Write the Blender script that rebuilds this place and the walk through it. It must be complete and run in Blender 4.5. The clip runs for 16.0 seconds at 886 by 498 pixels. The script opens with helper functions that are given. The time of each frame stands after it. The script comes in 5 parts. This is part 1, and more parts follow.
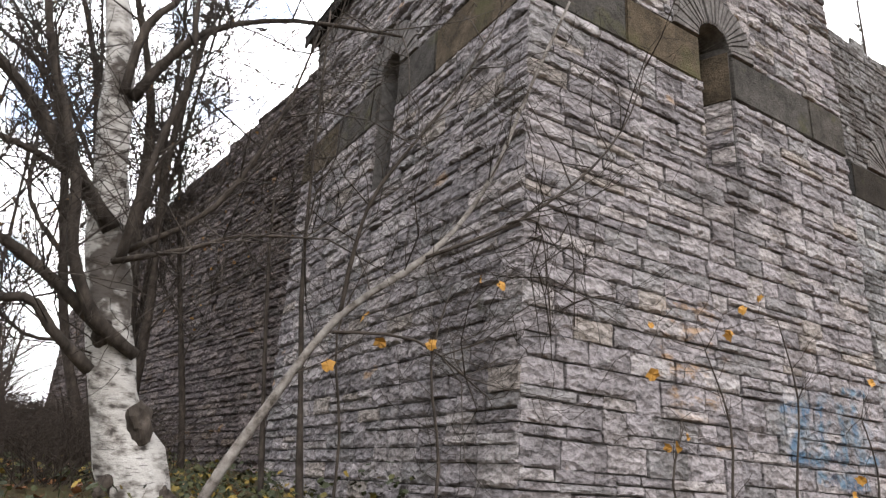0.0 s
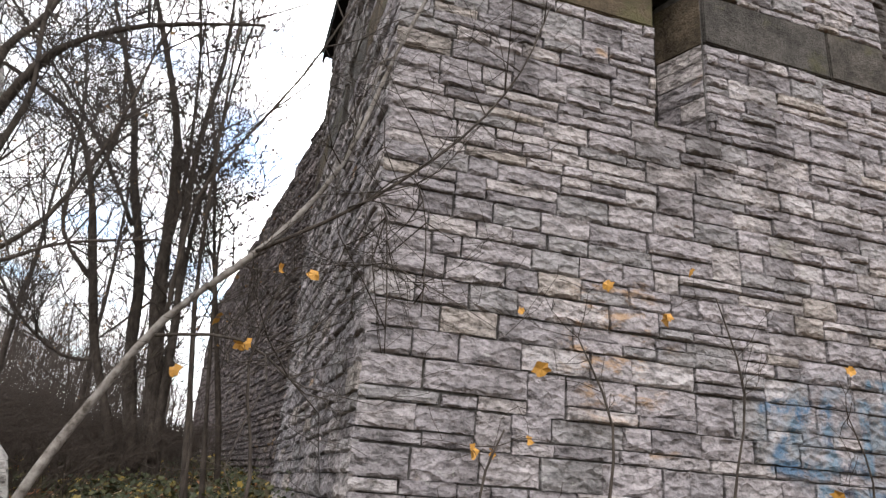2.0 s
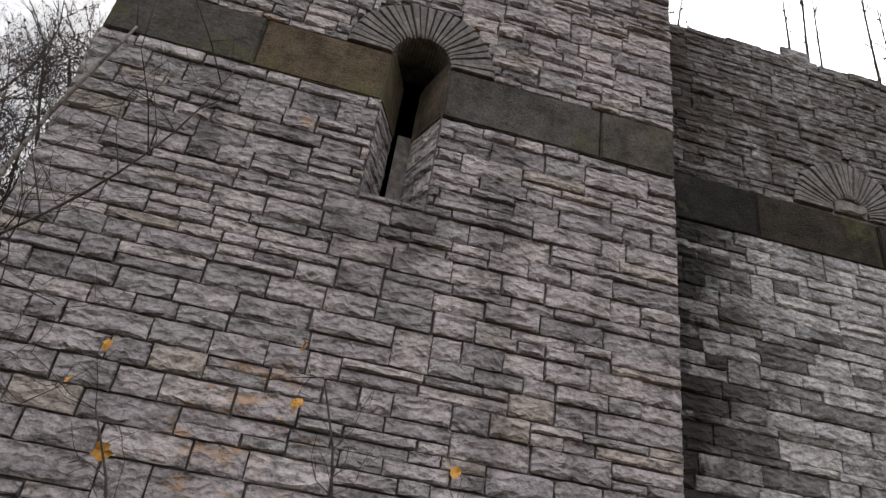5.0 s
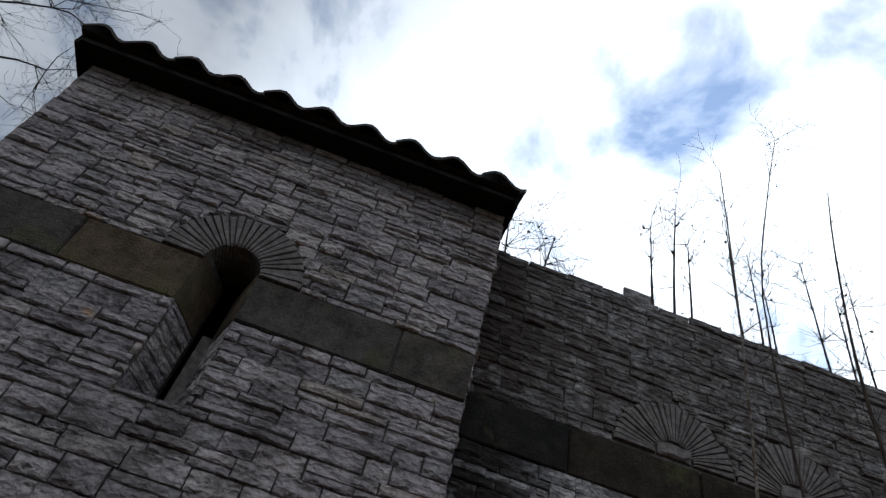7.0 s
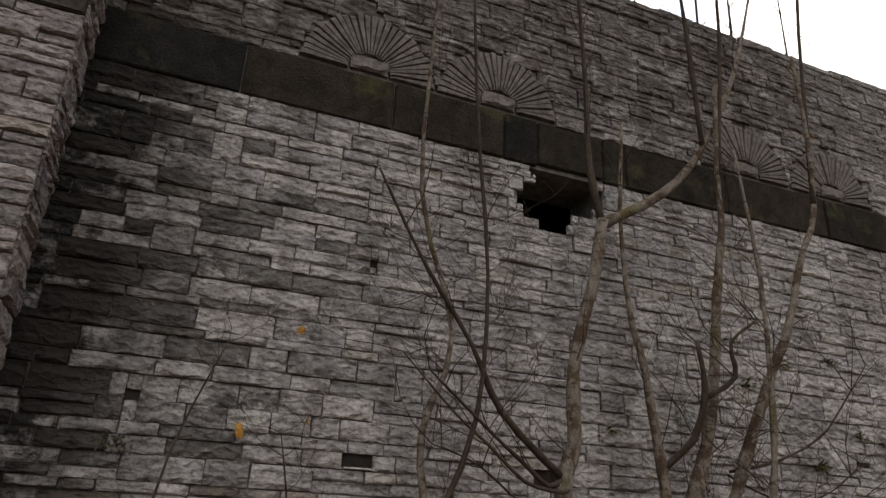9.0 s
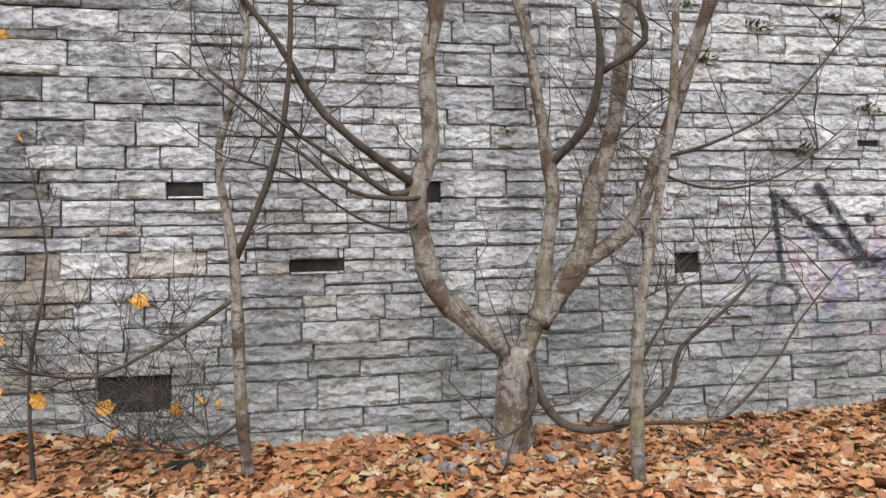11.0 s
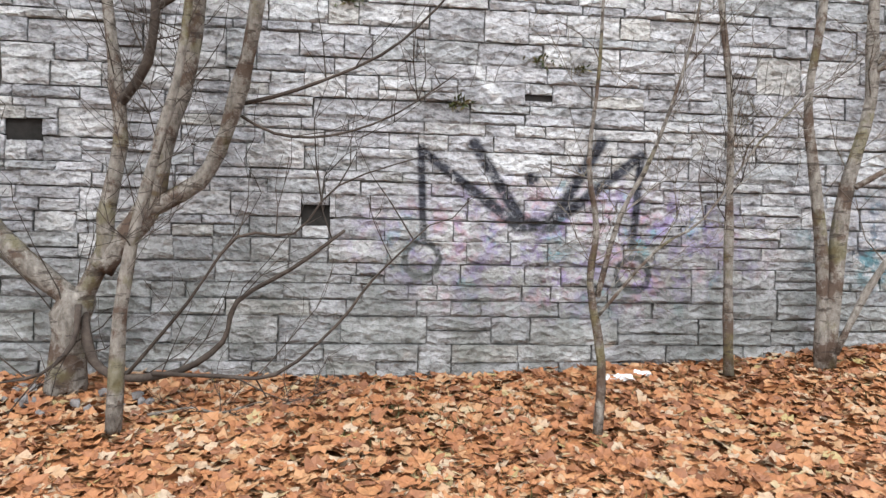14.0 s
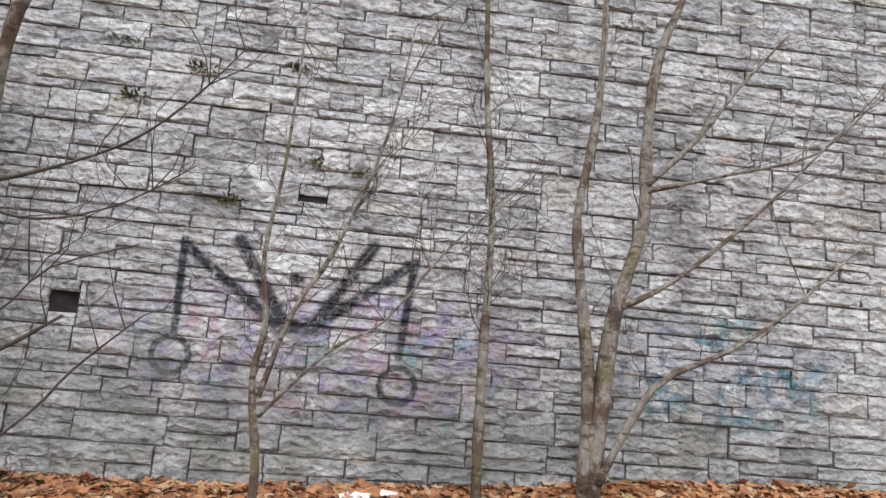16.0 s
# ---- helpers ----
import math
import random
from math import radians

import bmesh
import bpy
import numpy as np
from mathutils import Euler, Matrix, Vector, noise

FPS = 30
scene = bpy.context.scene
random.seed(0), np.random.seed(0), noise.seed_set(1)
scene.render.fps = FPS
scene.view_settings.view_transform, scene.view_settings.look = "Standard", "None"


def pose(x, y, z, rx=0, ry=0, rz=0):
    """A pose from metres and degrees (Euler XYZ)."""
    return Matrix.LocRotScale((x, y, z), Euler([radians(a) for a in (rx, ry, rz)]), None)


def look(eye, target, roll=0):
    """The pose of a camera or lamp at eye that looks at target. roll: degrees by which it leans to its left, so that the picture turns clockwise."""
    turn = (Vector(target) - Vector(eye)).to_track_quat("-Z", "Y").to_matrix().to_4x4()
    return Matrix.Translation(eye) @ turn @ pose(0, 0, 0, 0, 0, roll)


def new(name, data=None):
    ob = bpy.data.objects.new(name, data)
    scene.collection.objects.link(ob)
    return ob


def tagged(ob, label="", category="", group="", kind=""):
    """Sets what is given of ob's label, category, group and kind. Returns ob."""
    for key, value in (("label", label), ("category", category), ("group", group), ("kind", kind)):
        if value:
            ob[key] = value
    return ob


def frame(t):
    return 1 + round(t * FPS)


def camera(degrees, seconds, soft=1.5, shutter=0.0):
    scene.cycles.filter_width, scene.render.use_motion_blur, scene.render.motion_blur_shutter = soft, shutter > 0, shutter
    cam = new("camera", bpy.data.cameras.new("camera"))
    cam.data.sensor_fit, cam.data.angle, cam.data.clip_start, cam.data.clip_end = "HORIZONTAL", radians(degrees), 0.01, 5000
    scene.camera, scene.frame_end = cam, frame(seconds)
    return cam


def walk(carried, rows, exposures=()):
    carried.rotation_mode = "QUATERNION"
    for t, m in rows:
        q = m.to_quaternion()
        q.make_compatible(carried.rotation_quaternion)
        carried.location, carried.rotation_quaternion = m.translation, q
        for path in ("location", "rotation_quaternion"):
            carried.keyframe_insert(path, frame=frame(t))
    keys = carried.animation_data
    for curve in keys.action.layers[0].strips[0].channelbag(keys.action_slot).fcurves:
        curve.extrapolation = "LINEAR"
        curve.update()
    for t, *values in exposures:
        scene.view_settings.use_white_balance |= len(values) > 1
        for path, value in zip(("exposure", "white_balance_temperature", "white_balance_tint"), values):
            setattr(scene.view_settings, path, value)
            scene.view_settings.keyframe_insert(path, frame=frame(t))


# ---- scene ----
cam = camera(65.4, 16.0, soft=1.4)
PATH = [
    (0, (-0.073, 0.171, 1.614), (0.911, 1.785, 2.267), 3.7),
    (0.5, (0.324, 0.05, 1.61), (1.096, 1.792, 2.219), 5.3),
    (1, (0.88, -0.125, 1.609), (1.628, 1.635, 2.194), 4.0),
    (1.5, (1.48, -0.22, 1.648), (2.205, 1.555, 2.216), 4.7),
    (2, (2.056, -0.295, 1.73), (2.59, 1.516, 2.39), 4.3),
    (2.5, (2.529, -0.405, 1.644), (2.867, 1.396, 2.444), 7.1),
    (3, (3.028, -0.457, 1.719), (3.192, 1.314, 2.634), 8.1),
    (3.5, (3.478, -0.446, 1.812), (3.673, 1.305, 2.758), 6.8),
    (4, (3.952, -0.458, 1.793), (4.164, 1.279, 2.762), 10.7),
    (4.2, (4.154, -0.437, 1.793), (4.47, 1.304, 2.724), 9.5),
    (6.3, (5.959, -0.644, 2.046), (5.931, 0.886, 3.334), 15.4),
    (6.5, (6.099, -0.73, 2.038), (6.022, 0.737, 3.395), 18.0),
    (7, (6.527, -0.885, 2.065), (6.633, 0.474, 3.528), 16.9),
    (7.5, (6.91, -0.866, 2.111), (7.38, 0.474, 3.519), 14.2),
    (8, (7.333, -0.769, 2.004), (7.872, 0.657, 3.299), 9.9),
    (8.5, (7.893, -0.854, 2.062), (8.501, 0.732, 3.118), 5.7),
    (9, (8.482, -0.797, 2.14), (9.139, 0.927, 2.91), 2.6),
    (9.2, (8.708, -0.72, 2.138), (9.347, 1.067, 2.77), 3.0),
    (11.3, (11.021, -0.424, 1.87), (11.361, 1.547, 1.862), -1.8),
    (11.5, (11.238, -0.429, 1.87), (11.651, 1.526, 1.776), -1.5),
    (12, (11.804, -0.583, 1.86), (12.261, 1.364, 1.821), -1.7),
    (12.5, (12.307, -0.635, 1.804), (12.749, 1.313, 1.709), -0.7),
    (13, (12.813, -0.661, 1.872), (13.207, 1.298, 1.788), -2.5),
    (13.5, (13.265, -0.735, 1.867), (13.565, 1.243, 1.845), 0.7),
    (14, (13.735, -0.69, 1.841), (13.962, 1.297, 1.842), 1.2),
    (14.5, (14.206, -0.656, 1.843), (14.304, 1.341, 1.911), 3.2),
    (15, (14.672, -0.644, 1.825), (14.648, 1.344, 2.043), 1.1),
    (15.5, (15.118, -0.636, 1.857), (15.154, 1.33, 2.22), 2.8),
    (16, (15.537, -0.724, 1.797), (15.712, 1.237, 2.15), 4.9),
]
EXPOSURES = [(0, 0.15, 6500, 11), (2.0, 0.15, 6500, 11), (3.0, -0.2, 6500, 12), (3.5, -0.5, 6500, 12), (4.2, -0.65, 6500, 12), (6.3, -0.65, 6400, 11), (7.0, -2.0, 5750, 7), (7.5, -3.0, 6300, 9),
             (8.0, -3.2, 6600, 10), (8.5, -2.7, 6800, 11), (9.0, -1.35, 7000, 12), (9.2, -1.1, 7000, 12), (11.3, 0.55, 6200, 8.5), (14, 0.58, 6150, 8.5), (15, 0.58, 6150, 8.5), (16, 0.3, 6200, 9)]
walk(cam, [(t, look(eye, target, roll)) for t, eye, target, roll in PATH], EXPOSURES)

# ---- world and sun: broken cloud over a cold blue sky ----
SUN_EL, SUN_AZ = radians(47), radians(196)
world = bpy.data.worlds.new("world")
scene.world = world
world.use_nodes = True
wn, wl = world.node_tree.nodes, world.node_tree.links


def wmath(op, x, y=0.0, z=0.0):
    n = wn.new("ShaderNodeMath")
    n.operation = op
    for i, v in enumerate((x, y, z)):
        if isinstance(v, (int, float)):
            n.inputs[i].default_value = v
        else:
            wl.new(v, n.inputs[i])
    return n.outputs[0]


def wramp(fac, stops):
    r = wn.new("ShaderNodeValToRGB")
    for el, (p, c) in zip(r.color_ramp.elements, stops):
        el.position, el.color = p, (*c, 1)
    wl.new(fac, r.inputs["Fac"])
    return r.outputs["Color"]


sky = wn.new("ShaderNodeTexSky")
sky.sky_type, sky.sun_disc = "NISHITA", False
sky.sun_elevation, sky.sun_rotation = SUN_EL, SUN_AZ
wco = wn.new("ShaderNodeTexCoord")
way = wn.new("ShaderNodeSeparateXYZ")
wl.new(wco.outputs["Generated"], way.inputs["Vector"])
# a flat cloud deck: its pattern shrinks towards the horizon
rise = wmath("ADD", wmath("MAXIMUM", way.outputs[2], 0.0), 0.22)
deck = wn.new("ShaderNodeCombineXYZ")
wl.new(wmath("DIVIDE", way.outputs[0], rise), deck.inputs[0])
wl.new(wmath("DIVIDE", way.outputs[1], rise), deck.inputs[1])
cloud = wn.new("ShaderNodeTexNoise")
cloud.inputs["Scale"].default_value, cloud.inputs["Detail"].default_value, cloud.inputs["Roughness"].default_value = 3.9, 7.0, 0.54
cloud.inputs["Distortion"].default_value = 0.35
wl.new(deck.outputs[0], cloud.inputs["Vector"])
cover = wramp(cloud.outputs["Fac"], [(0.33, (0, 0, 0)), (0.46, (1, 1, 1))])
shade = wramp(cloud.outputs["Fac"], [(0.40, (11.0, 11.2, 11.7)), (0.60, (14.6, 14.6, 14.6))])
# brighter overhead, and where the cloud is thin behind the masonry
thin = wn.new("ShaderNodeVectorMath")
thin.operation = "DOT_PRODUCT"
wl.new(wco.outputs["Generated"], thin.inputs[0])
thin.inputs[1].default_value = Vector((0.45, 0.68, 0.58)).normalized()
glow = wmath("SMOOTH_MIN", wmath("MAXIMUM", wmath("MULTIPLY_ADD", thin.outputs["Value"], 3.2, -2.1), 0.0), 1.0, 0.3)
gain = wmath("ADD", wmath("MULTIPLY_ADD", way.outputs[2], 0.42, 0.66), wmath("MULTIPLY", glow, 2.4))
wmix = wn.new("ShaderNodeMix")
wmix.data_type = "RGBA"
wl.new(cover, wmix.inputs["Factor"])
blue = wn.new("ShaderNodeMix")
blue.data_type, blue.blend_type = "RGBA", "MULTIPLY"
blue.inputs["Factor"].default_value = 1.0
blue.inputs["B"].default_value = (4.2, 3.5, 2.9, 1)
wl.new(sky.outputs["Color"], blue.inputs["A"])
wl.new(blue.outputs["Result"], wmix.inputs["A"])
wl.new(shade, wmix.inputs["B"])
wl.new(wmix.outputs["Result"], wn["Background"].inputs["Color"])
wl.new(wmath("MULTIPLY", gain, 0.16), wn["Background"].inputs["Strength"])

sun_data = bpy.data.lights.new("sun", "SUN")
sun_data.energy, sun_data.angle, sun_data.color = 1.6, radians(30), (1.0, 0.96, 0.9)
sun = new("sun", sun_data)
sun.rotation_euler = (radians(43), 0, radians(-16))


# ---- materials ----
class Nodes:
    """Short hand for a node material."""

    def __init__(self, name):
        self.m = bpy.data.materials.new(name)
        self.m.use_nodes = True
        self.t = self.m.node_tree
        self.b = self.t.nodes["Principled BSDF"]

    def add(self, kind, **values):
        n = self.t.nodes.new("ShaderNode" + kind)
        for k, v in values.items():
            n.inputs[k.replace("_", " ")].default_value = v
        return n

    def link(self, a, b):
        self.t.links.new(a, b)

    def position(self, scale=(1, 1, 1)):
        g = self.add("NewGeometry")
        mp = self.add("Mapping", Scale=scale)
        self.link(g.outputs["Position"], mp.inputs["Vector"])
        return mp.outputs["Vector"]

    def noise(self, scale, detail=4.0, rough=0.55, vec=None):
        n = self.add("TexNoise", Scale=scale, Detail=detail, Roughness=rough)
        self.link(vec if vec else self.position(), n.inputs["Vector"])
        return n.outputs["Fac"]

    def ramp(self, fac, stops, ease="LINEAR"):
        r = self.add("ValToRGB")
        r.color_ramp.interpolation = ease
        e = r.color_ramp.elements
        while len(e) < len(stops):
            e.new(0.5)
        for el, (p, c) in zip(e, stops):
            el.position = p
            el.color = (c, c, c, 1) if isinstance(c, (int, float)) else (*c, 1)
        self.link(fac, r.inputs["Fac"])
        return r.outputs["Color"]

    def mix(self, fac, a, b, blend="MIX"):
        n = self.add("Mix")
        n.data_type, n.blend_type = "RGBA", blend
        for key, v in (("Factor", fac), ("A", a), ("B", b)):
            i = next(s for s in n.inputs if s.name == key and s.enabled)
            if isinstance(v, (int, float)):
                i.default_value = v
            elif isinstance(v, tuple):
                i.default_value = (*v, 1)
            else:
                self.link(v, i)
        return next(s for s in n.outputs if s.enabled)

    def math(self, op, a, b=0.0, c=0.0):
        n = self.add("Math")
        n.operation = op
        for i, v in enumerate((a, b, c)):
            if isinstance(v, (int, float)):
                n.inputs[i].default_value = v
            else:
                self.link(v, n.inputs[i])
        return n.outputs[0]

    def bump(self, height, strength, distance):
        n = self.add("Bump", Strength=strength, Distance=distance)
        self.link(height, n.inputs["Height"])
        self.link(n.outputs["Normal"], self.b.inputs["Normal"])

    def colour(self, c, rough=0.9, spec=0.25):
        if isinstance(c, tuple):
            self.b.inputs["Base Color"].default_value = (*c, 1)
        else:
            self.link(c, self.b.inputs["Base Color"])
        self.b.inputs["Roughness"].default_value = rough
        self.b.inputs["Specular IOR Level"].default_value = spec
        return self.m


def strokes(n, lines, ax):
    """A 0..1 mask of spray-paint strokes (a0, z0, a1, z1, half width) in the plane of a wall."""
    g = n.add("NewGeometry")
    sp = n.add("SeparateXYZ")
    n.link(g.outputs["Position"], sp.inputs["Vector"])
    flat = n.add("CombineXYZ")
    n.link(sp.outputs[ax], flat.inputs[0])
    n.link(sp.outputs[2], flat.inputs[1])
    total = None
    for a0, z0, a1, z1, half in lines:
        d = Vector((a1 - a0, z1 - z0, 0))
        rel = n.add("VectorMath")
        rel.operation = "SUBTRACT"
        n.link(flat.outputs[0], rel.inputs[0])
        rel.inputs[1].default_value = (a0, z0, 0)
        dot = n.add("VectorMath")
        dot.operation = "DOT_PRODUCT"
        n.link(rel.outputs[0], dot.inputs[0])
        dot.inputs[1].default_value = d / max(d.length_squared, 1e-6)
        k = n.math("MINIMUM", n.math("MAXIMUM", dot.outputs["Value"], 0.0), 1.0)
        sc = n.add("VectorMath")
        sc.operation = "SCALE"
        sc.inputs[0].default_value = d
        n.link(k, sc.inputs["Scale"])
        gap = n.add("VectorMath")
        gap.operation = "DISTANCE"
        n.link(rel.outputs[0], gap.inputs[0])
        n.link(sc.outputs[0], gap.inputs[1])
        m = n.math("MULTIPLY_ADD", gap.outputs["Value"], -1.0 / (0.9 * half), 1.9)
        total = m if total is None else n.math("MAXIMUM", total, m)
    return n.math("MINIMUM", n.math("MAXIMUM", total, 0.0), 1.0)


def blob(n, x, z, rx, rz, ax):
    """A soft-edged patch round (x, z) of a wall, broken up by noise."""
    g = n.add("NewGeometry")
    sp = n.add("SeparateXYZ")
    n.link(g.outputs["Position"], sp.inputs["Vector"])
    a = n.math("POWER", n.math("ABSOLUTE", n.math("MULTIPLY_ADD", sp.outputs[ax], 1 / rx, -x / rx)), 2.0)
    b = n.math("POWER", n.math("ABSOLUTE", n.math("MULTIPLY_ADD", sp.outputs[2], 1 / rz, -z / rz)), 2.0)
    r = n.math("ADD", a, b)
    return n.math("MINIMUM", n.math("MAXIMUM", n.math("MULTIPLY_ADD", r, -1.4, 1.5), 0.0), 1.0)


CROWN = [(14.13, 2.58, 14.16, 1.9, 0.022), (14.13, 2.56, 14.62, 2.2, 0.028), (14.62, 2.2, 14.86, 2.02, 0.035), (14.52, 2.62, 14.87, 2.08, 0.036),
         (14.86, 2.03, 15.1, 2.04, 0.045), (15.1, 2.04, 15.48, 2.66, 0.036), (15.12, 2.05, 15.79, 2.57, 0.032), (15.79, 2.58, 15.73, 1.88, 0.024),
         (14.95, 2.38, 14.96, 2.37, 0.038)]
for cx, cz in ((14.15, 1.765), (15.74, 1.68)):
    for i in range(10):
        a, b = math.tau * i / 10, math.tau * (i + 1) / 10
        CROWN.append((cx + 0.13 * math.cos(a), cz + 0.13 * math.sin(a), cx + 0.13 * math.cos(b), cz + 0.13 * math.sin(b), 0.018))
BLUE = [(5.72, 2.46, 6.1, 2.5, 0.04), (6.1, 2.5, 5.78, 2.06, 0.045), (5.78, 2.06, 6.22, 2.05, 0.045), (6.28, 2.52, 6.3, 2.1, 0.04), (6.3, 2.1, 6.62, 2.08, 0.045),
        (6.62, 2.08, 6.66, 2.55, 0.04), (6.88, 2.55, 6.9, 2.1, 0.045), (6.9, 2.1, 7.2, 2.12, 0.04), (6.72, 2.72, 7.1, 2.74, 0.03), (6.2, 1.9, 6.9, 1.86, 0.05)]


def stone(name, island, gain=(1, 1, 1), paint="", relief=1.0, spread=1.0):
    """Rock-faced grey limestone; each stone has its own tone."""
    n = Nodes(name)
    if island:
        rnd = n.add("NewGeometry").outputs["Random Per Island"]
    else:
        rnd = n.add("ObjectInfo").outputs["Random"]
    own = n.add("VectorMath")
    own.operation = "SCALE"
    own.inputs[0].default_value = (37.0, 23.0, 29.0)
    n.link(rnd, own.inputs["Scale"])

    def loose(scale):
        v = n.add("VectorMath")
        v.operation = "ADD"
        n.link(n.position(scale), v.inputs[0])
        n.link(own.outputs[0], v.inputs[1])
        return v.outputs[0]

    tone = n.ramp(rnd, [(0.0, (0.185, 0.17, 0.172)), (0.08, (0.30, 0.275, 0.275)), (0.26, (0.225, 0.209, 0.211)), (0.4, (0.35, 0.32, 0.305)), (0.55, (0.265, 0.244, 0.246)),
                        (0.68, (0.31, 0.285, 0.28)), (0.79, (0.30, 0.267, 0.235)), (0.83, (0.235, 0.225, 0.22)), (0.94, (0.38, 0.355, 0.345)), (1.0, (0.29, 0.25, 0.24))], "CONSTANT")
    tone = n.mix(spread, (0.285, 0.263, 0.262), tone)
    tone = n.mix(1.0, tone, gain, "MULTIPLY")
    grain = n.noise(32, 6, 0.7, loose((0.8, 0.8, 1.2)))
    c = n.mix(0.75, tone, n.ramp(grain, [(0.32, 0.22), (0.47, 0.97), (0.68, 1.45)]), "MULTIPLY")
    patch = n.noise(7.0, 6, 0.68, loose((0.75, 0.75, 1.5)))
    c = n.mix(0.85 * relief, c, n.ramp(patch, [(0.34, 0.38), (0.47, 0.95), (0.7, 1.25)]), "MULTIPLY")
    streak = n.noise(1.0, 4, 0.6, n.position((2.6, 2.6, 0.42)))
    c = n.mix(0.6, c, n.ramp(streak, [(0.36, (0.42, 0.41, 0.40)), (0.52, 1.0)]), "MULTIPLY")
    lich = n.noise(15, 3, 0.6)
    c = n.mix(n.ramp(lich, [(0.64, 0.0), (0.72, 0.5)]), c, (0.42, 0.42, 0.39))
    moss = n.noise(2.3, 4, 0.6)
    c = n.mix(n.ramp(moss, [(0.66, 0.0), (0.8, 0.3)]), c, (0.20, 0.21, 0.12))
    rust = n.noise(1.9, 3, 0.5, n.position((1, 1, 2.2)))
    c = n.mix(n.ramp(rust, [(0.70, 0.0), (0.76, 0.45)]), c, (0.46, 0.27, 0.11))
    if paint == "crown":
        wash = n.ramp(n.noise(3.2, 3, 0.6), [(0.34, (0.22, 0.14, 0.33)), (0.42, (0.36, 0.20, 0.23)), (0.48, (0.30, 0.27, 0.36)), (0.56, (0.22, 0.14, 0.36)), (0.64, (0.09, 0.29, 0.36))])
        m = n.math("MULTIPLY", blob(n, 15.25, 1.85, 1.8, 0.6, 0), n.ramp(n.noise(6.5, 6, 0.75), [(0.46, 0.0), (0.56, 0.68)]))
        c = n.mix(m, c, wash)
        m = n.math("MULTIPLY", blob(n, 18.1, 1.95, 1.1, 0.5, 0), n.ramp(n.noise(7, 6, 0.75), [(0.44, 0.0), (0.54, 0.85)]))
        c = n.mix(m, c, n.ramp(n.noise(4, 3, 0.5), [(0.42, (0.04, 0.16, 0.20)), (0.5, (0.10, 0.12, 0.16)), (0.58, (0.30, 0.30, 0.33))]))
        m = n.math("MULTIPLY", strokes(n, CROWN, 0), n.ramp(n.noise(18, 5, 0.75), [(0.36, 0.45), (0.5, 1.0)]))
        c = n.mix(m, c, (0.035, 0.036, 0.045))
        m = n.math("MULTIPLY", strokes(n, [(14.52, 3.19, 14.68, 2.96, 0.03)], 0), n.ramp(n.noise(14, 4, 0.7), [(0.36, 0.2), (0.5, 0.7)]))
        c = n.mix(m, c, (0.62, 0.62, 0.62))
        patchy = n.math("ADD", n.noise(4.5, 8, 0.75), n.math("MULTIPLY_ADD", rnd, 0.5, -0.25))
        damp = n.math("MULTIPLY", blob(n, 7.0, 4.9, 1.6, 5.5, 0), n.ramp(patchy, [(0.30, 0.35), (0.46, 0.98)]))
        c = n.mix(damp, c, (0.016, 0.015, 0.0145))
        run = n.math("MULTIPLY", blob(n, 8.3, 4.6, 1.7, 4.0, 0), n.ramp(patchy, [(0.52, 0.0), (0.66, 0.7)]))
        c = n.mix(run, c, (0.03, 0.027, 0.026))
        ochre = n.math("MULTIPLY", blob(n, 9.6, 1.9, 2.0, 0.8, 0), n.ramp(n.math("ADD", rnd, n.math("MULTIPLY", n.noise(5, 4, 0.6), 0.4)), [(0.95, 0.0), (1.0, 0.25)]))
        c = n.mix(ochre, c, (0.34, 0.25, 0.16))
        crust = n.math("MULTIPLY", blob(n, 10.0, 7.3, 8.0, 1.75, 0), n.ramp(n.noise(5.5, 8, 0.75), [(0.36, 0.25), (0.56, 0.85)]))
        c = n.mix(crust, c, (0.062, 0.051, 0.045))
        algae = n.math("MULTIPLY", blob(n, 14.0, 0.8, 9.0, 1.3, 0), n.ramp(n.noise(3.2, 7, 0.7), [(0.34, 0.15), (0.6, 0.7)]))
        c = n.mix(algae, c, (0.13, 0.135, 0.12))
    if paint == "blue":
        m = n.math("MULTIPLY", strokes(n, BLUE, 0), n.ramp(n.noise(9, 6, 0.75), [(0.40, 0.0), (0.54, 0.9)]))
        c = n.mix(m, c, n.ramp(n.noise(2.6, 3, 0.5), [(0.42, (0.055, 0.12, 0.21)), (0.55, (0.12, 0.20, 0.27)), (0.62, (0.04, 0.05, 0.09))]))
        m = n.math("MULTIPLY", blob(n, 6.5, 2.3, 1.0, 0.5, 0), n.ramp(n.noise(6, 4, 0.7), [(0.46, 0.0), (0.62, 0.45)]))
        c = n.mix(m, c, (0.17, 0.24, 0.30))
        m = n.math("MULTIPLY", blob(n, 4.55, 2.75, 0.5, 0.6, 0), n.ramp(n.noise(3.4, 6, 0.7, n.position((1, 1, 2.4))), [(0.52, 0.0), (0.62, 0.6)]))
        c = n.mix(m, c, (0.38, 0.21, 0.07))
        m = n.math("MULTIPLY", blob(n, 5.15, 4.2, 0.55, 0.7, 0), n.ramp(n.noise(2.0, 4, 0.6), [(0.38, 0.0), (0.55, 0.75)]))
        c = n.mix(m, c, (0.085, 0.075, 0.075))
    chip = n.add("TexVoronoi", Scale=11.0, Randomness=1.0)
    warp = n.add("VectorMath")
    warp.operation = "ADD"
    n.link(loose((0.75, 0.75, 1.5)), warp.inputs[0])
    wob = n.add("TexNoise", Scale=9.0, Detail=3.0)
    n.link(n.position(), wob.inputs["Vector"])
    small = n.add("VectorMath")
    small.operation = "SCALE"
